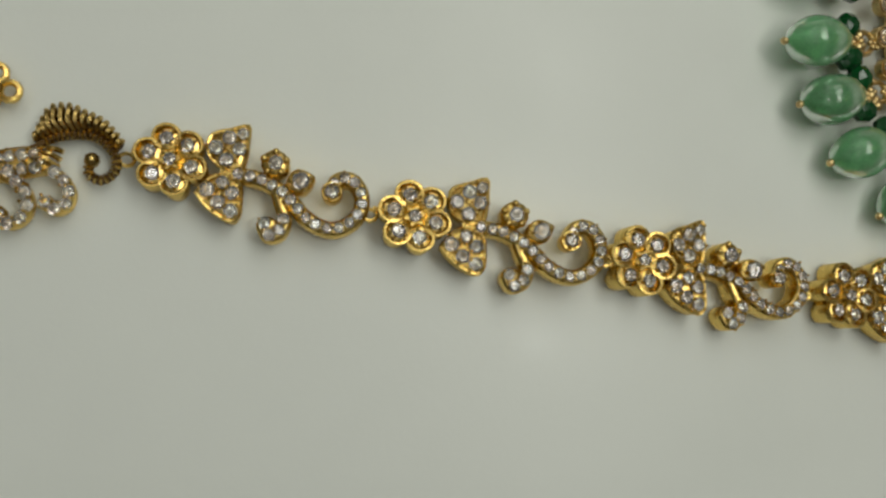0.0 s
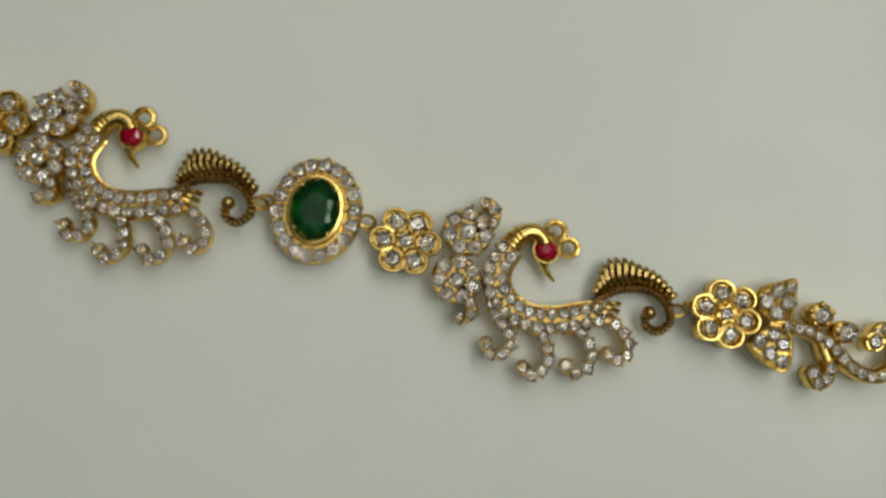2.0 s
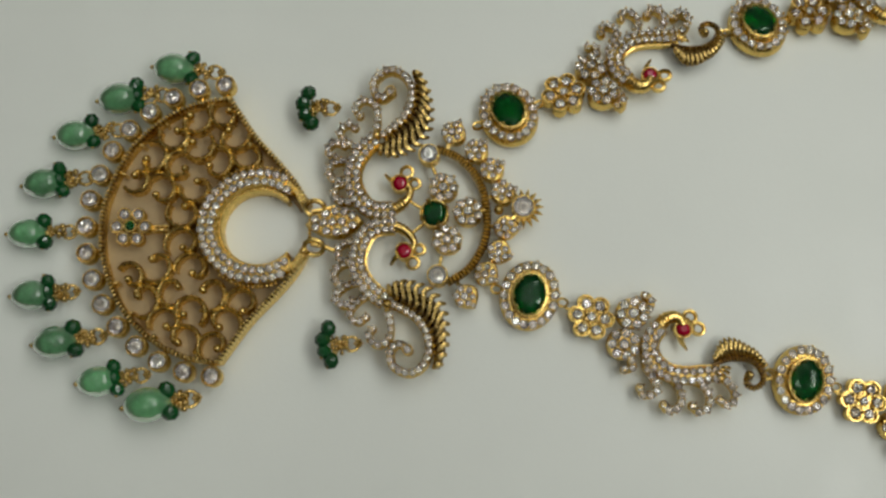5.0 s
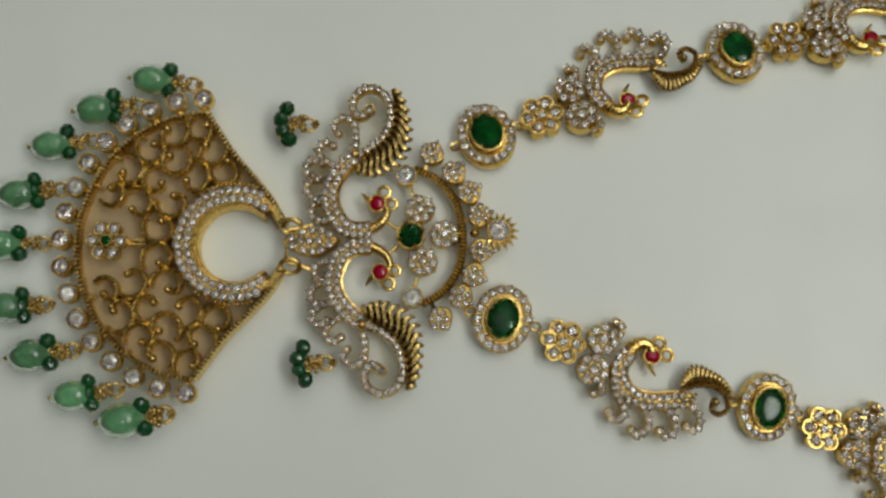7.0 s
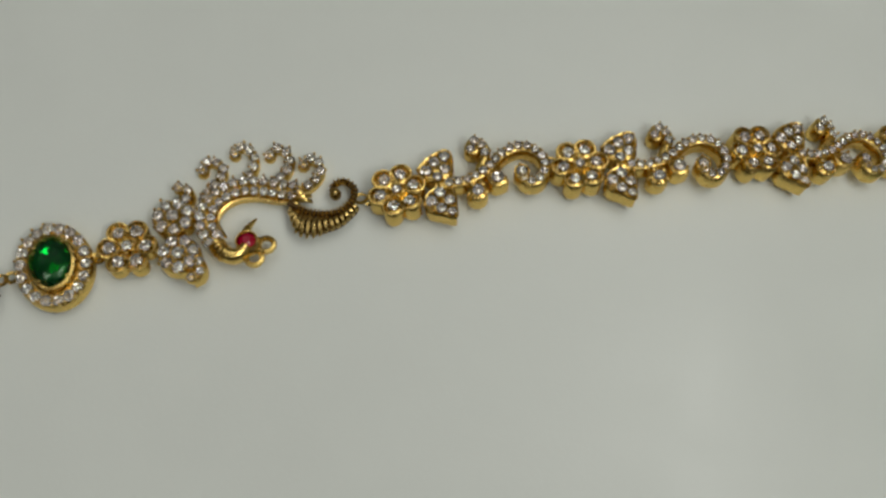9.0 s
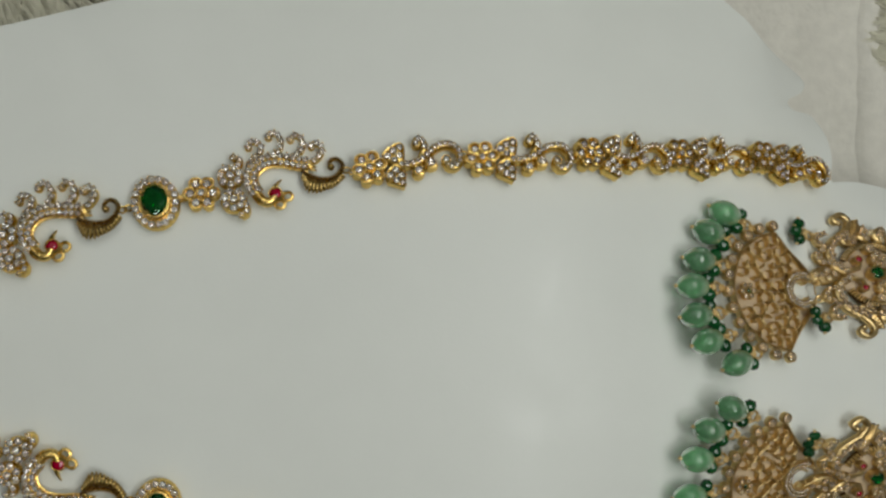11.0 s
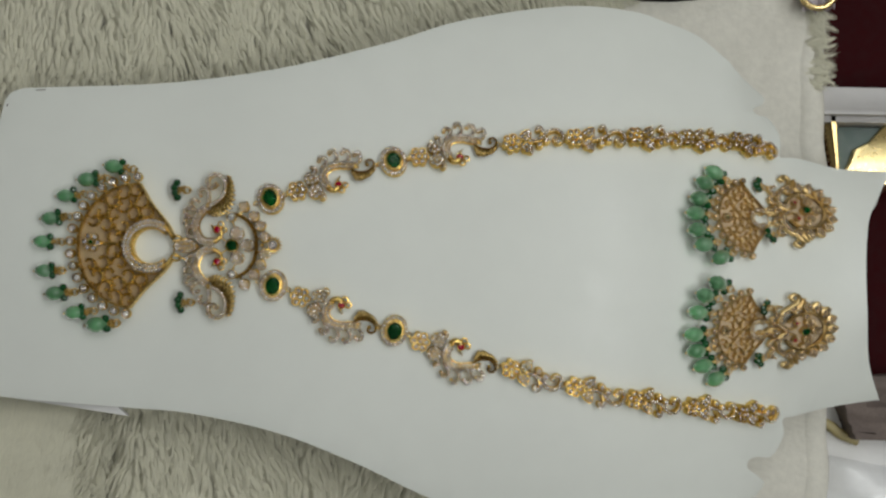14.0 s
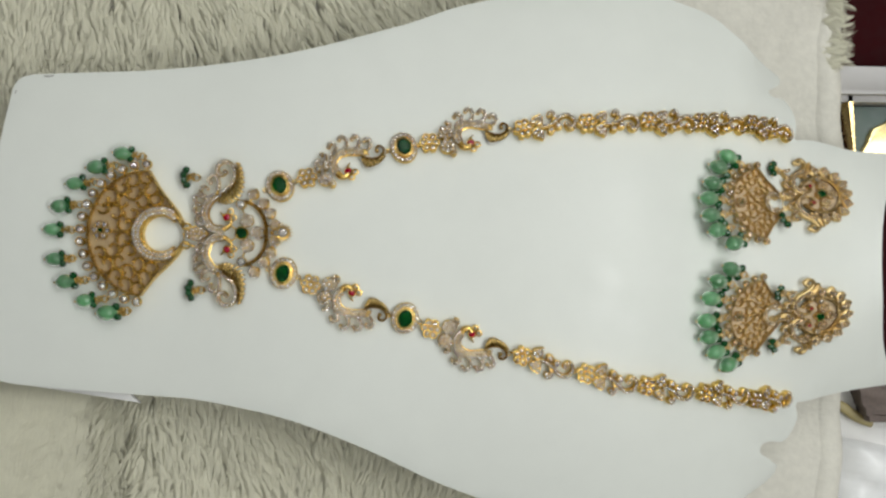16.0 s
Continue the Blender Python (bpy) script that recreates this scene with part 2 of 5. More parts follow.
def leaf_outline(root, tip, width, n=7, bulge=0.42):
    """A pear-shaped leaf from root to tip."""
    dx, dy = tip[0] - root[0], tip[1] - root[1]
    left, right = [], []
    for i in range(n + 1):
        t = i / n
        w = width / 2 * math.sin(math.pi * min(1, t ** 0.9)) ** 0.8 if 0 < t < 1 else 0.12
        d = math.hypot(dx, dy)
        left.append((root[0] + dx * t - dy / d * w, root[1] + dy * t + dx / d * w))
        right.append((root[0] + dx * t + dy / d * w, root[1] + dy * t - dx / d * w))
    return right + left[::-1]


# cut stones, made once at a radius of 1 mm
def cut_stone(name, mat, tiers, n=8, depth=0.5, back=None):
    """tiers: (radius, height) of the crown from its table to the girdle."""
    s = Shape()
    vs, fs = [], []
    for i, (r, h) in enumerate(tiers):
        vs += [(r * math.cos(2 * math.pi * (j + 0.5 * (i % 2)) / n), r * math.sin(2 * math.pi * (j + 0.5 * (i % 2)) / n), h) for j in range(n)]
    fs.append(tuple(range(n)))
    k = len(tiers)
    for i in range(k - 1):
        for j in range(n):
            q = (j + 1) % n
            a, b = i * n, (i + 1) * n
            if i % 2 == 0:
                fs += [(a + j, b + j, a + q), (a + q, b + j, b + q)]
            else:
                fs += [(a + j, b + j, b + q), (a + j, b + q, a + q)]
    g = (k - 1) * n
    low = len(vs)
    off = 0.5 * ((k - 1) % 2)
    # lower facets: ridges and hollows by turns round a raised point
    for j in range(2 * n):
        a = math.pi * (j + 2 * off) / n
        r, h = ((0.62, 0.35), (0.4, 1.0))[j % 2]
        vs.append((r * math.cos(a), r * math.sin(a), -depth * h))
    vs.append((0, 0, -depth * 0.45))
    for j in range(n):
        q = (j + 1) % n
        e, m, w = low + 2 * j, low + 2 * j + 1, low + 2 * q
        fs += [(g + j, e, m), (g + j, m, g + q), (g + q, m, w), (e, len(vs) - 1, m), (m, len(vs) - 1, w)]
    s.put(vs, fs)
    me = s.mesh(name, mat, smooth=False)
    if back:  # reflector added on the lower facets to brighten the stone
        me.materials.append(back)
        me.polygons.foreach_set("material_index", [0] * (len(fs) - 5 * n) + [1] * (5 * n))
    return me


STONE = {"white_stone": cut_stone("white_stone", WHITE_STONE, [(0.58, 0.24), (0.84, 0.16), (1.0, 0.0)], 8, 0.24, MIRROR_BACK),
         "emerald": cut_stone("emerald", EMERALD, [(0.6, 0.26), (0.82, 0.17), (1.0, 0.0)], 8, 0.3, GREEN_MIRROR),
         "warm_stone": cut_stone("warm_stone", WARM_STONE, [(0.58, 0.24), (0.84, 0.16), (1.0, 0.0)], 8, 0.24, WARM_MIRROR),
         "ruby": cut_stone("ruby", RUBY, [(0.4, 0.5), (0.72, 0.36), (1.0, 0.0)], 10, 0.4)}


STONE["bright_stone"] = STONE["white_stone"]
LOOSE = ("white_stone", "bright_stone", "warm_stone")  # hand-set, each a little askew


class Piece:
    """One cast piece of jewellery: polished gold, antique gold, and its stones."""

    def __init__(self):
        self.gold, self.dark, self.stones = Shape(), Shape(), []

    def stone(self, x, y, z, r, kind="white_stone", turn=None, ry=None, prongs=4):
        if kind in ("white_stone", "bright_stone"):
            r *= 1.01
        self.stones.append((kind, x, y, z, r, ry or r, random.uniform(0, 1.5) if turn is None else turn))
        off = random.uniform(0, 1.5)
        for i in range(prongs):
            a = off + 2 * math.pi * i / prongs
            self.gold.ball((x + r * 1.02 * math.cos(a), y + r * 1.02 * math.sin(a), z + 0.3), max(0.18, r * 0.29), 5, 3, 1.7)

    def row(self, path, r, step, z, start=0.0, stop=0.0, prongs=3, kind="white_stone"):
        for x, y, a in along(path, step, start, stop):
            self.stone(x, y, z, r * random.uniform(0.94, 1.05), kind, prongs=prongs)

    def cupped(self, x, y, r, z0, z1, kind="white_stone", fill=0.72, n=14):
        self.gold.cup((x, y), r, z0, z1, n)
        self.stone(x, y, z1 - 0.2, r * min(0.88, fill + 0.1), kind, prongs=0)


def build_piece(piece, name, mirror=False, dark_name="feather", tall=1.0, metal=GOLD, dark_metal=ANTIQUE, clear="white_stone"):
    """Mesh data of a piece, to be placed any number of times."""
    return {"name": name, "gold": piece.gold.mesh(name, metal, mirror, tall=tall), "dark": piece.dark.mesh(dark_name, dark_metal, mirror, tall=tall) if piece.dark.v else None,
            "dark_name": dark_name, "mirror": mirror,
            "stones": [(clear if k == "white_stone" else k, x, y, z * tall + 0.24 * min(rx, ry) * (k in ("white_stone", "bright_stone")), rx, ry, t) for k, x, y, z, rx, ry, t in piece.stones]}


def place_piece(data, parent, m, label="", scale=1.0):
    """Puts a piece under a thing; its stones and feather are its own parts."""
    ob = new(data["name"], data["gold"])
    ob.parent = parent
    ob.matrix_local = m @ Matrix.Scale(scale, 4)
    if label:
        tagged(ob, label)
    if data["dark"]:
        d = new(data["dark_name"], data["dark"])
        d.parent = ob
        tagged(d, "antique gold ribs with shade painted into the recesses")
    s = -1 if data["mirror"] else 1
    for kind, x, y, z, rx, ry, turn in data["stones"]:
        st = new(STONE[kind].name.split(".")[0], STONE[kind])
        st.parent = ob
        st.matrix_local = Matrix.Translation((x * MM, y * MM * s, z * MM)) @ Matrix.Rotation(turn * s, 4, "Z") @ Matrix.Rotation(0.16 * math.sin(7 * x + 3 * y) * (kind in LOOSE), 4, "X") @ Matrix.Rotation(0.16 * math.sin(5 * y - 4 * x) * (kind in LOOSE), 4, "Y") @ Matrix.Diagonal((rx, ry, min(rx, ry), 1))
    return ob


# ---------------------------------------------------------------- the bust's surface
SLOPE = [2.2, 2.5, 1.3, 1.8, 0.2, -3.0, -5.8, -11.5, -26.0, -39.0, -47.0, -52.0]  # millimetres, every 40 mm from x = -200


def bust_z(x, y):
    """Height of the bust's face in millimetres at x, y in millimetres."""
    u = min(max((x + 200) / 40, 0.0), len(SLOPE) - 1.001)
    i = int(u)
    t = u - i
    a, b, c, d = (SLOPE[min(max(i + k, 0), len(SLOPE) - 1)] for k in (-1, 0, 1, 2))
    z = 0.5 * (2 * b + (c - a) * t + (2 * a - 5 * b + 4 * c - d) * t * t + (3 * b - a - 3 * c + d) * t ** 3)
    neck = min(max((x - 135) / 40, 0.0), 1.0)
    y0 = y + 9 * min(max((x + 80) / 220, 0.0), 1.0)
    swell = 5.5 * math.exp(-((x - 150) / 42) ** 2 - (y0 / 34) ** 2)
    lip = 4.5 * math.exp(min(0.0, x - 202 - 0.0036 * (y + 6) ** 2) / 9)
    return z - 0.00143 * y * y - 3.6 - neck * 0.003 * y0 * y0 + swell + lip


def on_bust(x, y, turn, up=0.15, roll=0.0):
    """The pose of a piece that lies on the bust, x axis turned by so many degrees."""
    e = 3.0
    n = Vector((bust_z(x - e, y) - bust_z(x + e, y), bust_z(x, y - e) - bust_z(x, y + e), 2 * e)).normalized()
    q = Vector((0, 0, 1)).rotation_difference(n).to_matrix().to_4x4()
    return Matrix.Translation((x * MM, y * MM, (bust_z(x, y) + up) * MM)) @ q @ Matrix.Rotation(radians(turn), 4, "Z") @ Matrix.Rotation(radians(roll), 4, "X")


# ---------------------------------------------------------------- room and counter
def part(name, shape, mat, parent=None, label="", smooth=True, at=None):
    ob = new(name, shape.mesh(name, mat, smooth=smooth))
    if parent:
        ob.parent = parent
    if at:
        ob.matrix_local = at
    if label:
        tagged(ob, label)
    return ob


def box(shape, x0, x1, y0, y1, z0, z1, r=0.0):
    """A box in millimetres with bevelled upper and upright edges."""
    if not r:
        c = [(x, y, z) for z in (z0, z1) for x, y in ((x0, y0), (x1, y0), (x1, y1), (x0, y1))]
        shape.put(c, [(3, 2, 1, 0), (4, 5, 6, 7), (0, 1, 5, 4), (1, 2, 6, 5), (2, 3, 7, 6), (3, 0, 4, 7)])
        return
    out = []
    for cx, cy, a0 in ((x1 - r, y1 - r, 0), (x0 + r, y1 - r, 90), (x0 + r, y0 + r, 180), (x1 - r, y0 + r, 270)):
        out += [(cx + r * math.cos(radians(a0 + k * 22.5)), cy + r * math.sin(radians(a0 + k * 22.5))) for k in range(5)]
    shape.prism(out, z0, z1, min(r, (z1 - z0)) * 0.5)


def slab(name, x0, x1, y0, y1, z0, z1, mat, label, r=0.0):
    s = Shape()
    box(s, x0, x1, y0, y1, z0, z1, r)
    return tagged(part(name, s, mat), label, kind="structure")


# unseen room added round the counter; two dark walls darken reflections in the gold
slab("floor", -2600, 2600, -2600, 2600, -1000, -980, FLOOR, "plain tiled shop floor")
slab("ceiling", -2600, 2600, -2600, 2600, 1600, 1640, CEILING, "plain white ceiling")
slab("wall_north", -2600, 2600, 2600, 2700, -1000, 1640, WALL, "plain painted wall")
slab("wall_south", -2600, 2600, -2700, -2600, -1000, 1640, DARK_WALL, "plain dark wall added out of view for darker reflections")
slab("wall_east", 2600, 2700, -2700, 2700, -1000, 1640, WALL, "plain painted wall")
slab("wall_west", -2700, -2600, -2700, 2700, -1000, 1640, DARK_WALL, "plain dark wall added out of view for darker reflections")
FUR_Z = -92.0
counter = Shape()
box(counter, -900, 900, -500, 500, -980, FUR_Z - 40, 12)
tagged(part("counter", counter, MAROON), "shop counter covered in dark maroon cloth", "counter")


# ---------------------------------------------------------------- display bust
def bust_outline():
    """Half outlines of shoulders, notches and neck, joined."""
    top = spline([(-192, 36), (-189.2, 54), (-187, 63.5), (-181, 67.0), (-170, 67.8), (-120, 71), (-72, 78.5), (-24, 92.5), (8, 104.5), (55, 114), (88, 114), (102, 111.1),
                  (119, 106), (132.5, 96.3), (142, 89), (149.5, 84.4)], 6)
    top += spline([(154.5, 81.8), (156, 79.6), (154, 76.5), (149.5, 74.2), (148, 72.2), (150.5, 70.4), (156.5, 69.6), (161, 64), (162, 57.6), (160.2, 51)], 5)
    top += spline([(161, 50), (168, 50.6), (176, 49.8), (190, 46.5), (206, 45.6), (216, 45.4)], 5)
    rim = spline([(216, 45.4), (209, 35), (201.5, 20), (198.8, -2), (200, -24), (203, -45), (211, -63.4)], 6)[1:-1]
    low = spline([(211, -63.4), (206, -64), (186, -67.6), (172, -71.2), (164.5, -72.3)], 5)
    low += spline([(164, -74), (166, -80.5), (163.5, -88), (159.5, -91.5), (152, -90.8), (147.5, -92.2), (147.5, -96), (153, -99.5), (159.5, -104)], 5)
    low += spline([(158.5, -107.5), (153, -112), (136, -118.5), (108, -125), (70, -125), (35, -119), (12, -112.5), (-8, -104.5), (-35, -91.5), (-68, -79), (-104, -71.5), (-130, -69.5), (-175, -66.5), (-190, -64.4), (-199.5, -59.5), (-203.4, -49), (-202.4, -32), (-197.5, 2)], 6)
    return top + rim + low


def make_bust():
    bm = bmesh.new()
    bm.faces.new([bm.verts.new((x * MM, y * MM, 0)) for x, y in bust_outline()])
    for axis, lo, hi, step in ((0, -200, 220, 10), (1, -120, 110, 10), (0, 185, 216, 10)):
        for k in range(lo, hi, step):
            co, no = [0, 0, 0], [0, 0, 0]
            co[axis], no[axis] = k * MM, 1
            bmesh.ops.bisect_plane(bm, geom=bm.verts[:] + bm.edges[:] + bm.faces[:], plane_co=co, plane_no=no)
    bmesh.ops.triangulate(bm, faces=[f for f in bm.faces if len(f.verts) > 4])
    for v in bm.verts:
        v.co.z = bust_z(v.co.x / MM, v.co.y / MM) * MM
    if sum(f.normal.z for f in bm.faces) < 0:
        bmesh.ops.reverse_faces(bm, faces=bm.faces[:])
    me = bpy.data.meshes.new("display_bust")
    bm.to_mesh(me)
    bm.free()
    me.materials.append(BOARD)
    me.polygons.foreach_set("use_smooth", [True] * len(me.polygons))
    ob = new("display_bust", me)
    so = ob.modifiers.new("thickness", "SOLIDIFY")
    so.thickness, so.offset = 0.0045, -1
    bv = ob.modifiers.new("rounding", "BEVEL")
    bv.width, bv.segments, bv.limit_method, bv.angle_limit = 0.0016, 3, "ANGLE", radians(50)
    return tagged(ob, "white leatherette necklace bust lying flat on a cream fur rug", "display bust")


bust = make_bust()
prop = Shape()
prop.prism([(-183, -66.4), (-132, -73.4), (-138, -67.5), (-150, -58), (-183, -58)], -16.2, -13.7, 0.8)
marks = Shape()
marks.ribbon([(-175, 66.4), (-171, 66.7)], 0.35, bust_z(-172, 66) - 0.2, bust_z(-172, 66) + 0.1)
marks.ribbon([(-187.0, 58.8), (-186.6, 60.0)], 0.35, bust_z(-186, 59) - 0.2, bust_z(-186, 59) + 0.1)
part("scuff", marks, DARK_CLOTH, bust, "small dark scuffs near the corner")
part("easel_flap", prop, WHITE_PAINT, bust, "folded white support flap under the lower edge")
block = Shape()
box(block, -140, 60, -30, 30, -95, -22, 6)
part("backing_block", block, BOARD, bust)


# ---------------------------------------------------------------- fur rug
def rug_z(x, y=0.0):
    """Height of the rug's skin: bunched up under the narrow end of the bust, with a fold beyond a valley."""
    t = min(max((x + 200) / 360, 0.0), 1.0)
    fold = min(max((-153 - x) / 9, 0.0), 1.0) * min(max((-52 - y) / 16, 0.0), 1.0)
    nap = min(max((x - 60) / 60, 0.0), 1.0) * min(max((190 - x) / 25, 0.0), 1.0)
    crease = max(0.0, noise.noise(Vector((x * 0.045 + y * 0.02, y * 0.05 - x * 0.02, 5.1))) - 0.2) * 7 + 1.2 * noise.noise(Vector((x * 0.03, y * 0.03, 9.0)))
    return -46 - 46 * t * t * (3 - 2 * t) + 17 * fold - 12 * math.exp(-((x + 147) / 6) ** 2) * min(max((-52 - y) / 16, 0.0), 1.0) - crease * nap


def make_rug():
    base = Shape()
    nx, ny = 168, 118
    xs, ys = [-480 + 669 * i / nx for i in range(nx + 1)], [-380 + 710 * j / ny for j in range(ny + 1)]
    vs = [(x, y, rug_z(x, y)) for x in xs for y in ys] + [(x, y, FUR_Z - 40) for x in xs for y in ys]
    m, k = ny + 1, (nx + 1) * (ny + 1)
    fs = [(i * m + j, (i + 1) * m + j, (i + 1) * m + j + 1, i * m + j + 1) for i in range(nx) for j in range(ny)]
    for i in range(nx):
        fs += [(i * m, k + i * m, k + (i + 1) * m, (i + 1) * m), ((i + 1) * m - 1, (i + 2) * m - 1, k + (i + 2) * m - 1, k + (i + 1) * m - 1)]
    for j in range(ny):
        fs += [(j, j + 1, k + j + 1, k + j), (nx * m + j, k + nx * m + j, k + nx * m + j + 1, nx * m + j + 1)]
    base.put(vs, fs)
    rug = tagged(part("fur_rug", base, FUR_BASE), "thick cream long-haired fur rug with combed locks", "rug")
    hem = Shape()
    hem.tube([(187.5 + 1.2 * math.sin(y * 0.05) + 0.6 * math.sin(y * 0.17), y, FUR_Z - 8.7 + 0.5 * math.sin(y * 0.031)) for y in range(-376, 326, 4)], 9.5, 20)
    part("hem", hem, FUR_BASE, rug, "rolled cream plush hem")
    rng = np.random.default_rng(5)
    # locks of hair: strands of one lock share a root, a bend and a tip
    locks, per, seg = 26000, 17, 5
    cx, cy = rng.uniform(-236, 190, locks), rng.uniform(-172, 158, locks)
    low = cy < -50
    valley = np.abs(cx + 147 + 3 * np.sin(cy * 0.07)) < 5
    under = (cx > -150) & (cx < 120) & (cy > -58) & (cy < 56)
    fringe = (cx > 185) & (cy > 92)
    keep = ~under & ~(valley & low) & ((cx < 100 + 16 * np.sin(cy * 0.09)) | fringe)
    cx, cy, low, fringe = cx[keep], cy[keep], low[keep], fringe[keep]
    n = len(cx)
    field = lambda f, g, z: np.array([noise.noise(Vector((x * f, y * g, z))) for x, y in zip(cx, cy)])
    flow, swirl, hump, wave = field(0.011, 0.011, 0.3), field(0.04, 0.04, 2.7), field(0.07, 0.03, 7.7), field(0.06, 0.06, 4.4)
    fold = (cx < -150) & low
    calm = np.where(fold, 0.15, 1.0)
    turn = np.where(cy > -10, -1.3, -1.66) + (0.5 * flow + 0.34 * swirl) * calm + rng.normal(0, 0.07, n)
    # hair at the valley's lips leans into it
    turn += np.where(low, 0.7 * np.exp(-((cx + 155) / 4) ** 2) - 0.5 * np.exp(-((cx + 139) / 5) ** 2), 0)
    turn = np.where(fringe, rng.normal(-0.15, 0.4, n), turn)
    east = np.clip((cx - 45) / 50, 0, 1)
    long = np.where(fold, rng.uniform(9, 12, n), rng.uniform(12, 20, n)) * (1 - 0.6 * east)
    long = np.where(fringe, rng.uniform(7, 13, n), long)
    bend = (0.6 * wave + rng.normal(0, 0.2, n)) * calm
    skin = np.array([rug_z(x, y) for x, y in zip(cx, cy)])
    lift = (np.where(fold, 1.6, 5.6) + (4 * hump + rng.uniform(-0.9, 1.1, n)) * calm) * (1 - 0.8 * east)
    t = np.linspace(0, 1, seg)
    ang = turn[:, None] + bend[:, None] * t + (0.38 * np.sin(5.5 * t + 5 * wave[:, None] + rng.uniform(0, 2, n)[:, None])) * calm[:, None]
    step = long[:, None] / (seg - 1)
    px = cx[:, None] + np.cumsum(np.cos(ang) * step, 1) - np.cos(ang) * step
    py = cy[:, None] + np.cumsum(np.sin(ang) * step, 1) - np.sin(ang) * step
    pz = skin[:, None] + 0.5 + lift[:, None] * np.sin(np.pi * np.clip(0.12 + 0.74 * t, 0, 1))
    # each lock is a rounded tuft that narrows to its tip
    spread = 0.72 * (1 - 0.65 * t ** 1.6) * np.where(fold, 5.0, np.where(fringe, 1.6, 1 + 2.2 * east))[:, None, None]
    o, oz, oa = rng.normal(0, 1, (n, per)), rng.normal(0, 1, (n, per)), rng.normal(0, 0.6, (n, per))
    o *= np.where(rng.uniform(0, 1, (n, per)) < 0.3, 2.2, 1.0)  # stray hairs between the locks
    sid = np.stack([-np.sin(ang), np.cos(ang)], -1)
    sx = px[:, None, :] + o[:, :, None] * spread * sid[:, None, :, 0] + oa[:, :, None] * np.cos(turn)[:, None, None]
    sy = py[:, None, :] + o[:, :, None] * spread * sid[:, None, :, 1] + oa[:, :, None] * np.sin(turn)[:, None, None]
    sz = pz[:, None, :] + (0.16 * oz - 0.3 * np.minimum(o ** 2, 4))[:, :, None] * np.minimum(spread, 0.85) * np.where(fold, 0.3, 1.0)[:, None, None]
    path = np.stack([sx, sy, sz], -1).reshape(-1, seg, 3)
    wide = rng.uniform(0.12, 0.22, len(path))[:, None] * np.array([0.8, 1.0, 1.0, 0.8, 0.15]) * (1 - 0.4 * east.repeat(per))[:, None]
    side = np.stack([-np.sin(ang), np.cos(ang), np.zeros_like(ang)], -1)[:, None].repeat(per, 1).reshape(-1, seg, 3)
    side[..., 2] = (-0.55 * np.clip(o, -1.6, 1.6) * np.where(fold, 0.12, 1.0)[:, None]).reshape(-1, 1)
    ring = np.stack([path + side * wide[..., None], path - side * wide[..., None]], 2)
    verts = ring.reshape(-1, 3) * MM
    a = (np.arange(len(path))[:, None] * seg * 2 + np.arange(seg - 1)[None, :] * 2).reshape(-1)
    quads = np.stack([a, a + 1, a + 3, a + 2], 1)
    me = bpy.data.meshes.new("hair")
    me.vertices.add(len(verts))
    me.vertices.foreach_set("co", verts.ravel())
    me.loops.add(quads.size)
    me.loops.foreach_set("vertex_index", quads.ravel().astype(np.int32))
    me.polygons.add(len(quads))
    me.polygons.foreach_set("loop_start", np.arange(0, quads.size, 4, dtype=np.int32))
    me.update(calc_edges=True)
    me.materials.append(FUR)
    me.polygons.foreach_set("use_smooth", [True] * len(me.polygons))
    hair = new("hair", me)
    hair.parent = rug
    tagged(hair, "combed cream locks", kind="stuff")


make_rug()


# ---------------------------------------------------------------- pieces of the necklace
def flower(p, c, r_ring, r_cup, z0, z1, n=6, turn=0.0, core=1.0, fill=0.57):
    """Petals like shallow bowls with curled rims, a stone in each, round a starry heart."""
    for i in range(n):
        a = radians(turn) + 2 * math.pi * i / n
        x, y = c[0] + r_ring * math.cos(a), c[1] + r_ring * math.sin(a)
        p.gold.prism(ellipse((x, y), r_cup * 1.06, r_cup * 0.94, 14, math.degrees(a)), z0, z1 - 0.4, 0.2)
        rim = [(x + 0.98 * r_cup * math.cos(a + b), y + 0.9 * r_cup * math.sin(a + b), z1 - 0.25 + 0.12 * math.cos(b)) for b in (radians(-140 + 15 * k) for k in range(20))]
        p.gold.tube(rim, 0.25, 6, False, [0.3, 0.6, 0.8] + [1.0] * 14 + [0.9, 0.7, 0.35])
        p.stone(x - 0.1 * math.cos(a), y - 0.1 * math.sin(a), z1 - 0.3, r_cup * fill, prongs=4)
    star = [(c[0] + r * math.cos(t), c[1] + r * math.sin(t)) for k in range(2 * n) for r, t in (((core * 1.45, core * 1.0)[k % 2], radians(turn) + math.pi * (k + 1) / n),)]
    p.gold.prism(star, z0, z1, 0.15)
    p.stone(c[0], c[1], z1 + 0.05, core * 0.8, prongs=4)


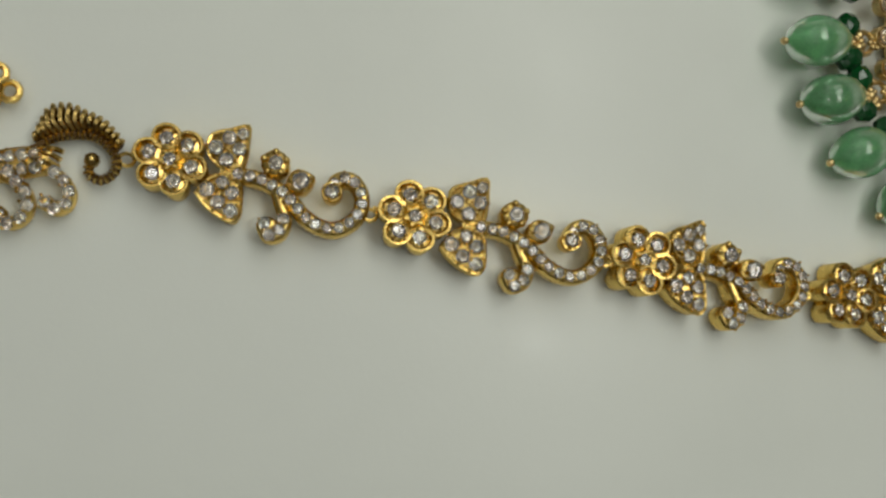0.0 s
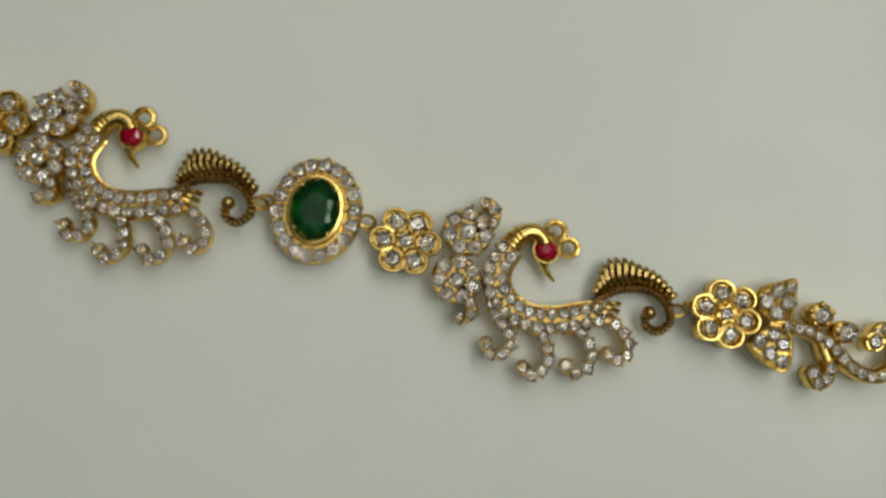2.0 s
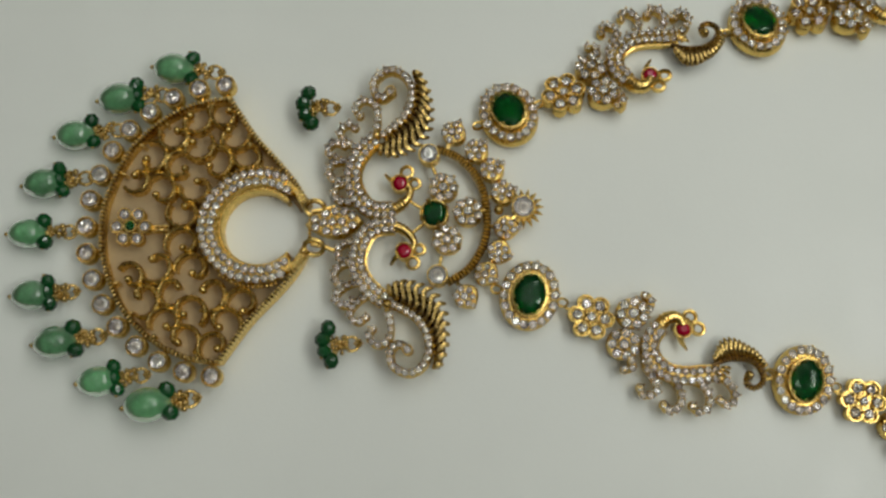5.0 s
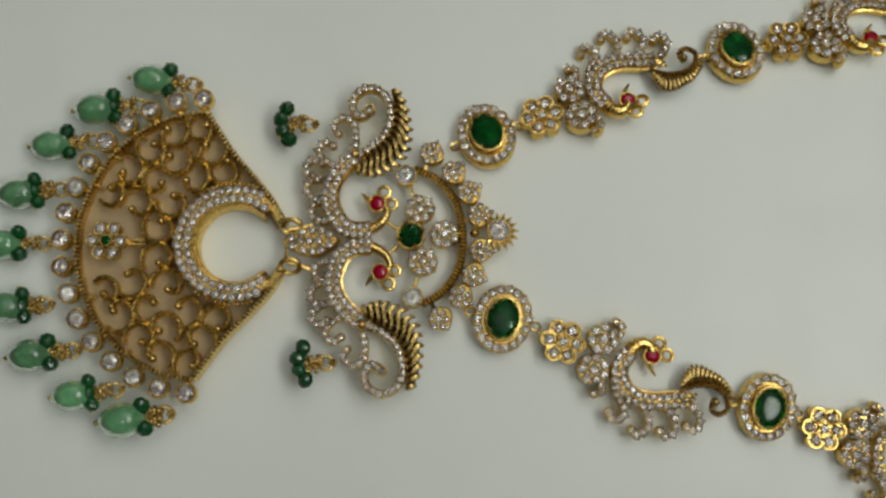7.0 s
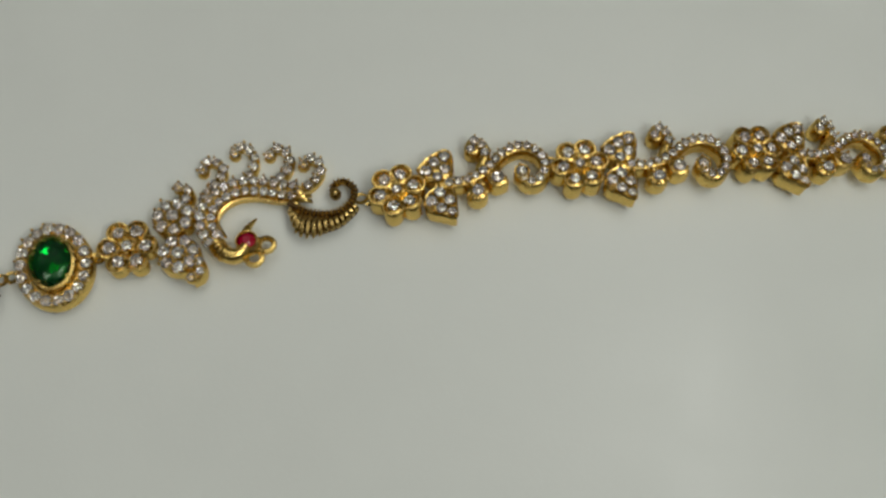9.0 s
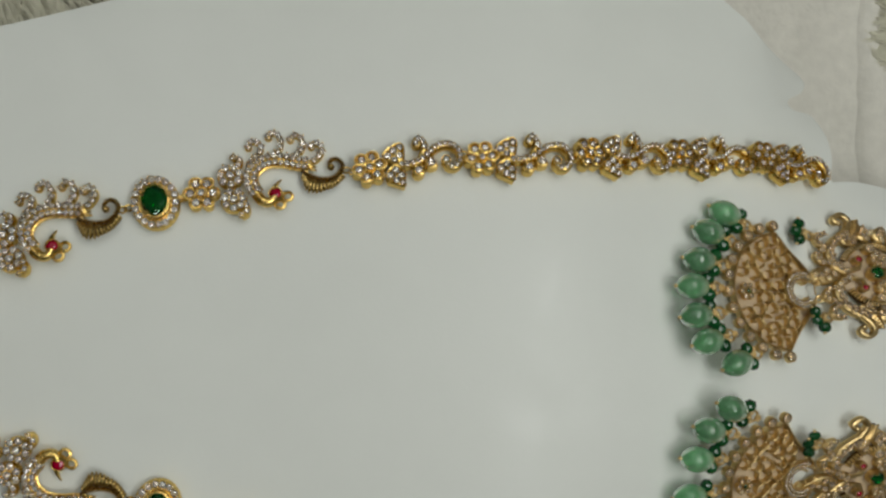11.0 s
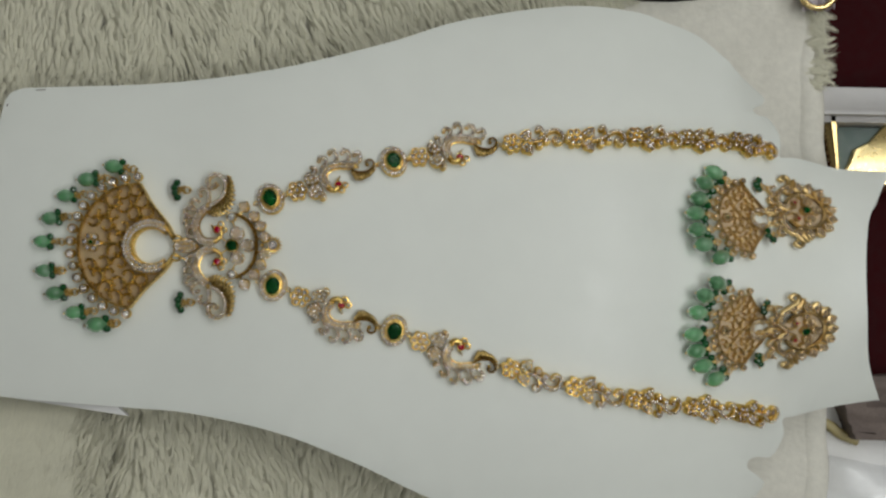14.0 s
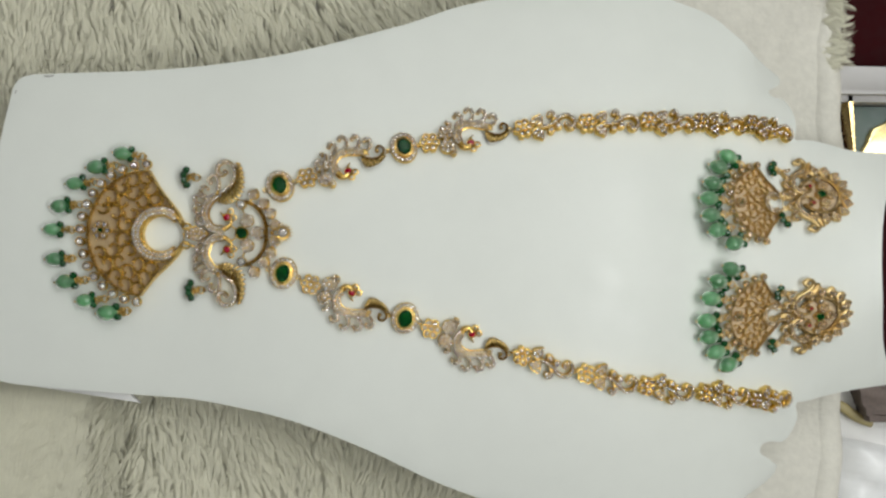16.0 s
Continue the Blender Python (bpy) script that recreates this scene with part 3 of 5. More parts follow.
def chain_link():
    """Flower, two leaves and a scroll: the repeat of the side chains."""
    p = Piece()
    flower(p, (0, -0.1), 2.7, 1.62, 0.1, 3.9, 6, -5, 1.0, 0.56)
    # broad leaves that widen away from the flower, five stones in each
    for edge, stones in (([(3.5, 2.8), (4.3, 1.5), (6.0, 0.7), (8.0, 0.9), (8.2, 3.0), (7.9, 4.8), (7.5, 6.3), (5.6, 5.3), (3.8, 4.3)],
                          ((4.6, 2.8, 0.95), (5.8, 4.3, 0.95), (7.2, 5.2, 0.74), (6.2, 1.7, 0.95), (7.3, 3.3, 0.9))),
                         ([(3.8, -2.9), (5.6, -4.3), (8.5, -5.2), (9.3, -4.0), (9.0, -2.1), (8.3, -0.3), (5.9, -0.2), (4.7, -1.1)],
                          ((5.0, -2.3, 0.98), (6.5, -1.0, 0.86), (6.6, -3.4, 0.94), (7.9, -1.9, 0.88), (8.3, -4.0, 0.9)))):
        edge = spline(edge + edge[:1], 3)[:-1]
        p.gold.prism(edge, 0.1, 3.0, 0.15)
        p.gold.tube([(x, y, 3.05) for x, y in edge], 0.24, 5, True)
        for x, y, r in stones:
            p.stone(x, y, 3.15, r, prongs=4)
    s = spline([(5.8, 0.2), (8.2, 0.5), (10.3, 0.6), (12.0, 0.3), (13.7, -0.3), (15.2, -1.2), (16.8, -2.3), (18.9, -2.9), (20.8, -2.6), (22.4, -1.0), (22.8, 0.8), (22.2, 2.4), (20.9, 3.4), (19.4, 3.1), (18.8, 1.6)], 5)
    p.gold.ribbon(s, 1.8, 0.3, 3.1)
    p.row(s, 0.7, 1.36, 3.2, 2.2, 0.9, 4)
    p.gold.cup((19.0, 1.4), 1.2, 0.2, 3.4, 12)
    p.stone(19.0, 1.4, 3.3, 0.9, prongs=4)
    # small bloom and bud above the scroll
    p.gold.prism(ellipse((11.7, 2.9), 1.7, 1.6, 12), 0.1, 3.2, 0.25)
    for k in range(5):
        p.gold.ball((11.7 + 1.35 * math.cos(0.5 + 1.257 * k), 2.9 + 1.3 * math.sin(0.5 + 1.257 * k), 3.2), 0.5, 7, 5)
    p.stone(11.8, 2.9, 3.4, 0.95, prongs=0)
    p.gold.prism(leaf_outline((13.6, 0.7), (16.6, 2.6), 2.9), 0.1, 3.3, 0.2)
    p.stone(15.2, 1.6, 3.45, 1.12, prongs=4)
    c = spline([(12.6, 0.0), (13.6, -1.7), (14.6, -3.3), (14.4, -4.9), (13.2, -5.6), (12.3, -4.6)], 6)
    p.gold.ribbon(c, 1.5, 0.3, 3.0)
    p.gold.prism(ellipse((12.9, -4.6), 1.35, 1.3, 12), 0.1, 2.9, 0.3)
    for x, y in ((14.5, -3.2), (14.3, -4.6), (13.4, -5.5), (12.5, -4.3)):
        p.stone(x, y, 3.1, 0.76, prongs=3)
    p.gold.tube([(x, y, 1.5) for x, y in ellipse((23.8, 0.2), 1.0, 0.7, 10)], 0.26, 5, True)
    p.gold.tube([(-5.0, 0, 1.5), (-3.8, 0, 1.5)], 0.35, 6)
    return p


def pave_leaf(p, c, r, tip, tail=(), z=2.3):
    """A round cluster of stones that ends in a curled tip."""
    p.gold.prism(ellipse(c, r, r * 0.94, 16), 0.4, z - 0.05, 0.3)
    p.stone(c[0], c[1], z + 0.35, r * 0.33, prongs=4)
    for i in range(7):
        a = tip + 2 * math.pi * (i + 0.5) / 7
        p.stone(c[0] + r * 0.7 * math.cos(a), c[1] + r * 0.68 * math.sin(a), z + 0.05, r * 0.305, prongs=3)
    if tail:
        t = spline([c, *tail], 6)
        p.gold.ribbon(t, 1.5, 0.4, z - 0.05)
        p.row(t, 0.74, 1.4, z + 0.05, r + 0.2, 0.0, 3)
        p.gold.ball((tail[-1][0], tail[-1][1], z - 0.6), 0.85, 7, 4)


def feather_fan(p, rim, edge, count, z=1.6, sway=0.0):
    """Combed ribs that leave an inner rim, sway and end in free pointed tips."""
    r, e = spline(rim, 8), spline(edge, 8)
    length = lambda q: sum(math.dist(a, b) for a, b in zip(q, q[1:]))
    ra, ea = along(r, 0.001 + length(r) / count), along(e, 0.001 + length(e) / count)
    k = min(len(ra), len(ea))
    back = [(q[0], q[1]) for q in ra[:k]] + [(q[0] * 0.7 + s[0] * 0.3, q[1] * 0.7 + s[1] * 0.3) for q, s in zip(reversed(ea[:k]), reversed(ra[:k]))]
    n = len(back)
    # dark plate under the ribs: shade of the gaps painted in
    p.dark.tone = 1
    p.dark.put([(x, y, 0.5) for x, y in back] + [(x, y, z - 0.55) for x, y in back],
               [(i, (i + 1) % n, n + (i + 1) % n, n + i) for i in range(n)] + [(n + i, n + i + 1, 2 * n - 2 - i, 2 * n - 1 - i) for i in range(k - 1)])
    p.dark.tone = 0
    wide = min(0.52 - 0.06 * sway, 0.47 * length(r) / count)
    for (ax, ay, aa), (bx, by, ba) in zip(ra[:k], ea[:k]):
        d = math.dist((ax, ay), (bx, by))
        sx, sy = -math.cos(aa) * d, -math.sin(aa) * d
        pts = spline([(ax, ay, z - 0.1), (ax + (bx - ax) * 0.32 + sx * (0.13 - 0.07 * sway), ay + (by - ay) * 0.32 + sy * (0.13 - 0.07 * sway), z + 0.35),
                      (ax + (bx - ax) * 0.72 + sx * (0.05 + 0.36 * sway), ay + (by - ay) * 0.72 + sy * (0.05 + 0.36 * sway), z + 0.25), (bx + sx * (0.06 + 0.2 * sway), by + sy * (0.06 + 0.2 * sway), z - 0.1)], 4)
        p.dark.tube(pts, wide, 6, False, [0.9, 1.0, 1.08, 1.16, 1.24, 1.3, 1.34, 1.36, 1.34, 1.24, 1.05, 0.75, 0.3])


def peacock_link():
    """Flower, two stone-set leaves, a peacock with a ruby eye and a feather scroll."""
    p = Piece()
    flower(p, (0, 0), 2.8, 1.62, 0.4, 2.3, 6, 8, 1.1, 0.64)
    pave_leaf(p, (7.3, 3.1), 3.2, 0.4, [(9.4, 4.1), (10.2, 5.4), (9.8, 6.8), (8.5, 7.2)])
    pave_leaf(p, (7.4, -3.1), 3.2, -0.6, [(9.5, -5.2), (10.3, -6.8), (8.9, -7.7)])
    body = spline([(12.9, 2.5), (12.0, -0.4), (12.5, -2.8), (14.4, -4.7), (17.3, -5.6), (20.6, -5.1), (23.7, -3.8), (26.6, -2.8)], 7)
    k = len(body)
    p.gold.ribbon(body, 3.3, 0.5, 2.2, scales=[0.62 + 0.38 * min(1, 4 * i / k) - 0.25 * max(0, (i / k - 0.8) * 5) for i in range(k)])
    inner = offset(body, 0.82)
    p.gold.tube([(x, y, 1.7) for x, y in offset(body, 1.75)], 0.28, 5, False, [0.3] + [1] * (k - 2) + [0.3])
    p.row(offset(body, -0.84), 0.82, 1.5, 2.3, 0.5, 1.0, 3)
    p.row(inner, 0.78, 1.48, 2.3, 1.0, 1.0, 3)
    p.stone(26.1, -2.9, 2.3, 0.7)
    neck = spline([(13.0, 2.6), (13.6, 4.0), (14.9, 5.0), (16.2, 4.9), (17.2, 4.0)], 5)
    p.gold.tube([(x, y, 1.7) for x, y in neck], 1.35, 10, False, [1.05 - 0.3 * i / len(neck) for i in range(len(neck))])
    p.gold.tube([(16.2, 4.7, 1.7), (17.6, 5.0, 1.75), (18.9, 4.3, 1.7), (19.2, 3.0, 1.6)], 0.7, 7, False, [0.9, 1.0, 0.9, 0.7])
    for i in (2, 4, 6):
        x, y = neck[i]
        dx, dy = neck[i + 1][0] - x, neck[i + 1][1] - y
        d = math.hypot(dx, dy)
        ring = [(x - dy / d * 1.38 * math.cos(b), y + dx / d * 1.38 * math.cos(b), 1.7 + 1.38 * math.sin(b)) for b in (0.0, 0.6, 1.2, 1.9, 2.5, 3.14)]
        p.gold.tube(ring, 0.16, 4)
    p.gold.cup((17.4, 3.3), 1.75, 0.6, 2.3, 16)
    p.stone(17.4, 3.3, 2.05, 1.42, "ruby", prongs=0)
    beak = spline([(17.3, 2.1), (17.9, 0.9), (19.4, -0.3)], 5)
    p.gold.tube([(x, y, 1.5) for x, y in beak], 0.95, 7, False, [1 - 0.085 * i for i in range(len(beak))])
    p.gold.tube([(x, y, 1.6) for x, y in ellipse((18.0, 6.0), 1.2, 1.1, 12)], 0.45, 7, True)
    p.gold.tube([(x, y, 1.6) for x, y in ellipse((20.1, 4.3), 1.2, 1.1, 12)], 0.45, 7, True)
    for stem in ([(11.7, -2.6), (12.6, -5.6), (14.7, -7.4), (16.0, -9.0), (15.3, -10.6), (13.8, -11.1), (12.9, -9.9)],
                 [(17.5, -6.4), (19.9, -7.6), (21.0, -9.6), (20.5, -11.5), (19.1, -12.5), (18.1, -11.6)],
                 [(21.8, -5.6), (24.6, -6.1), (26.1, -7.9), (25.9, -9.9), (24.6, -10.9), (23.3, -10.1)],
                 [(25.7, -3.4), (28.3, -3.7), (30.2, -5.2), (30.4, -7.0), (29.2, -8.0), (28.0, -7.4)]):
        c = spline(stem, 5)
        p.gold.ribbon(c, 1.15, 0.5, 1.9)
        p.row(c, 0.8, 1.55, 2.0, 2.4, 0.0, 3)
        p.gold.ball((stem[-1][0], stem[-1][1], 1.2), 1.0, 8, 4)
    rim = spline([(24.6, -1.7), (27.3, 0.6), (31.1, 1.6), (33.8, 0.4), (34.7, -1.6), (33.5, -3.2), (31.9, -2.9), (31.5, -1.5)], 6)
    p.dark.tone = 1
    p.dark.tube([(x, y, 1.55) for x, y in rim], 0.5, 6)
    p.dark.tone = 0
    for x, y, a in along(rim, 0.62, 2.0):
        p.dark.tube([(x - 0.62 * math.sin(a), y + 0.62 * math.cos(a), 1.7), (x, y, 2.2), (x + 0.62 * math.sin(a), y - 0.62 * math.cos(a), 1.7)], 0.18, 4)
    p.dark.ball((31.8, -1.2, 1.9), 0.95, 9, 6)
    feather_fan(p, [(25.2, -0.6), (27.3, 1.2), (31.1, 2.2), (34.0, 0.9)], [(24.4, 0.6), (25.0, 3.9), (27.2, 4.9), (29.3, 4.6), (31.9, 4.0), (34.6, 2.2)], 14, 1.7)
    for d in (-0.6, 0.1, 0.8):
        p.gold.tube(spline([(25.6 + d, -2.2 + d, 2.0), (26.9 + d * 0.5, -1.9 + d, 2.2), (28.2, -2.2 + d * 1.4, 1.6)], 3), 0.35, 5)
    p.gold.tube([(x, y, 1.3) for x, y in ellipse((35.4, 0), 0.95, 0.75, 10)], 0.26, 5, True)
    p.gold.tube([(-5.2, 0.2, 1.3), (-4.0, 0.2, 1.4)], 0.35, 6)
    return p


def oval_link():
    """Oval green stone in a bezel, with a halo of white stones."""
    p = Piece()
    p.gold.prism(ellipse((0, 0), 5.75, 6.75, 40), 0.3, 1.9, 0.35)
    p.gold.tube([(x, y, 2.6) for x, y in ellipse((0, 0), 3.2, 4.1, 32)], 0.42, 7, True)
    p.gold.ribbon(ellipse((0, 0), 3.2, 4.1, 32), 0.75, 1.0, 2.6, True)
    p.stone(0, 0, 2.75, 2.95, "emerald", 0.0, 3.85, 0)
    for i in range(4):
        a = radians(45 + 90 * i)
        p.gold.ball((2.95 * math.cos(a), 3.85 * math.sin(a), 2.95), 0.38, 6, 4)
    n = 18
    for i in range(n):
        a = 2 * math.pi * (i + 0.5) / n
        p.stone(4.85 * math.cos(a), 5.8 * math.sin(a), 2.0, 0.92, prongs=2)
        a += math.pi / n
        for k in (0.87, 1.1):
            p.gold.ball((4.85 * k * math.cos(a), 5.8 * k * math.sin(a), 2.0), 0.3, 6, 4)
    p.gold.tube([(x, y, 1.2) for x, y in ellipse((6.5, 0), 1.0, 0.8, 10)], 0.28, 5, True)
    p.gold.tube([(x, y, 1.2) for x, y in ellipse((-6.5, 0), 1.0, 0.8, 10)], 0.28, 5, True)
    return p


def double(p, fn):
    """Runs fn for the lower and the upper half."""
    for s in (1, -1):
        fn(lambda pts: [(q[0], q[1] * s, *q[2:]) for q in pts], s)


def centre_pendant():
    """Two peacocks round a green-centred flower, in a rope ring with leaves."""
    p = Piece()
    p.gold.prism(leaf_outline((-14.0, 0), (-25.2, 0), 6.0, 9), 0.5, 2.6, 0.35)
    for x in (-16.2, -18.0, -19.8, -21.6, -23.4):
        w = 3.0 * math.sin(math.pi * ((x + 25.2) / 11.2))
        for y in ([0] if abs(w) < 1.2 else [-w * 0.55, w * 0.55] if w < 2.2 else [-w * 0.68, 0, w * 0.68]):
            p.stone(x + 0.3 * abs(y), y, 2.7, 0.86)

    def half(m, s):
        body = spline(m([(-7.9, -1.5), (-11.6, -1.7), (-14.0, -3.6), (-15.5, -7.3), (-15.2, -10.6), (-13.3, -13.8), (-10.8, -16.2)]), 7)
        k = len(body)
        p.gold.ribbon(body, 3.2, 0.6, 2.6, scales=[0.7 + 0.3 * min(1, 3 * i / k) for i in range(k)])
        p.row(offset(body, 0.8), 0.79, 1.42, 2.7, 0.4, 0.4)
        p.row(offset(body, -0.8), 0.79, 1.42, 2.7, 0.4, 0.4)
        p.gold.tube([(x, y, 2.0) for x, y in offset(body, 1.7 * s)], 0.32, 5)
        neck = spline(m([(-7.8, -1.7), (-6.4, -2.4), (-5.0, -3.6), (-4.3, -5.2), (-4.7, -6.6)]), 5)
        p.gold.tube([(x, y, 2.0) for x, y in neck], 0.95, 10, False, [1.2 - 0.03 * i for i in range(len(neck))])
        for i in (1, 3, 5, 7):
            x, y = neck[i]
            dx, dy = neck[i + 1][0] - x, neck[i + 1][1] - y
            d = math.hypot(dx, dy)
            p.gold.tube([(x - dy / d * 1.15 * math.cos(b), y + dx / d * 1.15 * math.cos(b), 2.0 + 1.2 * math.sin(b)) for b in (0.0, 0.6, 1.2, 1.9, 2.5, 3.14)], 0.2, 5)
        (rx, ry), = m([(-6.3, -6.8)])
        p.gold.cup((rx, ry), 1.75, 0.8, 2.7, 16)
        p.stone(rx, ry, 2.45, 1.4, "ruby", prongs=0)
        beak = m(spline([(-7.3, -7.4, 1.9), (-8.3, -8.0, 1.8), (-9.2, -9.2, 1.5)], 4))
        p.gold.tube(beak, 0.8, 7, False, [1 - 0.09 * i for i in range(len(beak))])
        for cx, cy, r in ((-4.8, -9.1, 1.15), (-3.4, -6.6, 1.0)):
            (a, b), = m([(cx, cy)])
            p.gold.tube([(x, y, 1.8) for x, y in ellipse((a, b), r, r, 12)], 0.4, 7, True)
        sw = spline(m([(-9.3, -16.9), (-5.7, -19.1), (-3.4, -22.1), (-2.8, -26.2), (-4.2, -29.2), (-7.0, -30.4), (-9.8, -28.8), (-10.2, -26.2), (-8.8, -24.6), (-7.2, -25.4)]), 7)
        p.gold.ribbon(sw, 1.6, 0.6, 2.3)
        p.row(sw, 0.74, 1.36, 2.4, 0.4, 0.0, 3)
        (a, b), = m([(-6.9, -25.9)])
        p.cupped(a, b, 1.05, 0.6, 2.6)
        feather_fan(p, m([(-9.4, -15.4), (-6.6, -17.9), (-3.8, -20.2), (-2.3, -23.8), (-2.0, -27.2), (-2.5, -29.4)]), m([(-9.0, -13.4), (-5.0, -13.2), (-0.6, -14.8), (1.3, -18.0), (1.8, -21.2), (1.5, -24.4), (0.9, -27.0), (-0.6, -30.0)]), 13, 1.8, 1.0)
        p.gold.ball((*m([(-10.2, -16.9)])[0], 2.2), 1.0, 8, 5)
        for stem in ([(-15.4, -4.2), (-17.4, -4.0), (-19.2, -5.2), (-18.9, -7.4), (-17.6, -7.8)],
                     [(-15.8, -8.6), (-18.4, -8.4), (-20.1, -9.8), (-19.7, -12.0), (-18.0, -12.4)],
                     [(-15.0, -12.0), (-17.9, -12.6), (-20.2, -14.6), (-18.8, -16.4), (-16.8, -15.6)],
                     [(-13.6, -14.6), (-16.0, -16.0), (-17.6, -18.0), (-16.2, -19.9), (-14.5, -19.0)],
                     [(-10.4, -17.6), (-9.8, -20.5), (-10.3, -23.6), (-12.6, -24.6), (-14.2, -23.0), (-13.4, -21.4)]):
            c = spline(m(stem), 5)
            p.gold.ribbon(c, 1.25, 0.5, 2.0)
            p.row(c, 0.74, 1.38, 2.1, 1.3, 0.0, 3)
            p.gold.ball((c[-1][0], c[-1][1], 1.3), 0.95, 8, 4)
        (a, b), = m([(-0.2, -12.1)])
        p.cupped(a, b, 2.05, 0.6, 2.9, fill=0.86, n=20)
        p.gold.tube(m([(0.2, -10.2, 1.6), (0.8, -8.2, 1.6)]), 0.4, 6)
        rim = spline(m([(1.6, -13.4), (5.6, -11.2), (8.6, -7.4), (9.9, -3.6), (10.2, 0)]), 8)
        p.dark.tone = 1
        p.dark.tube([(x, y, 1.35) for x, y in rim], 0.78, 8)
        p.dark.tone = 0
        for x, y, a in along(rim, 0.75):
            p.dark.tube([(x - 0.85 * math.sin(a), y + 0.85 * math.cos(a), 1.6), (x - 0.45 * math.sin(a), y + 0.45 * math.cos(a), 2.25), (x + 0.45 * math.sin(a), y - 0.45 * math.cos(a), 2.25),
                         (x + 0.85 * math.sin(a), y - 0.85 * math.cos(a), 1.6)], 0.24, 4)
        (c1, c2), = m([(2.1, -5.2)])
        pave_leaf(p, (c1, c2), 2.9, 0.3, (), 2.5)
        for q in ((1.7, -8.0), (4.4, -7.2), (4.9, -5.2)):
            (a, b), = m([q])
            p.gold.ball((a, b, 2.4), 0.34, 6, 4)
        for cx, cy, ang in ((13.4, -3.8, -20), (11.6, -8.4, -38), (8.8, -12.4, -52), (4.6, -16.4, -68)):
            a = radians(ang)
            root, tip = (cx - 2.4 * math.cos(a), cy - 2.4 * math.sin(a)), (cx + 2.9 * math.cos(a + 0.3), cy + 2.9 * math.sin(a + 0.3))
            p.gold.prism(leaf_outline(*m([root, tip]), 5.0, 8), 0.4, 2.0, 0.3)
            for d, e, size in ((-1.5, 0, 0.7), (-0.6, 1.3, 0.66), (-0.6, -1.3, 0.66), (0.1, 0, 0.82), (0.9, 1.35, 0.66), (0.9, -1.25, 0.66), (1.7, 0.15, 0.7), (2.5, 0.8, 0.5)):
                (x, y), = m([(cx + d * math.cos(a) - e * math.sin(a), cy + d * math.sin(a) + e * math.cos(a))])
                p.stone(x, y, 2.1, size, prongs=3)
            p.dark.tube(m([(cx - 2.0 * math.cos(a), cy - 2.0 * math.sin(a), 1.2), (cx - 3.6 * math.cos(a), cy - 3.6 * math.sin(a), 1.2)]), 0.5, 5)
        p.gold.tube(m([(-2.4, -1.6, 1.6), (-4.6, -3.2, 1.7)]), 0.38, 6)

    double(p, half)
    p.gold.cup((0, 0), 2.75, 0.8, 3.2, 22)
    p.stone(0, 0, 2.9, 2.4, "emerald", prongs=4)
    pave_leaf(p, (6.6, 0), 2.9, 0.0, (), 2.5)
    p.gold.ball((9.6, 0, 2.2), 0.5, 7, 4)
    p.gold.ball((12.5, 0, 1.8), 1.0, 9, 6)
    p.cupped(17.3, 0, 2.3, 0.6, 2.8, fill=0.86, n=20)
    for i in range(13):
        a = radians(-140 + 280 * i / 12)
        p.gold.tube([(17.3 + 2.0 * math.cos(a), 2.0 * math.sin(a), 1.8), (17.3 + 3.0 * math.cos(a), 3.0 * math.sin(a), 2.0), (17.3 + 4.0 * math.cos(a), 4.0 * math.sin(a), 1.5)],
                    0.55, 5, False, [1, 0.75, 0.15])
    return p


# the fan's border, upper half: the curved edge and the side
HALF_ARC = [(-6.5, 26.3), (-12.0, 25.5), (-17.0, 23.5), (-21.5, 20.3), (-25.5, 16.0), (-27.9, 11.6), (-29.3, 7.8), (-30.3, 4.2)]
SIDE = [(9.5, 4.6), (8.6, 6.6), (6.9, 9.4), (3.7, 13.2), (-0.9, 18.2), (-4.3, 23.0), (-6.5, 26.3)]


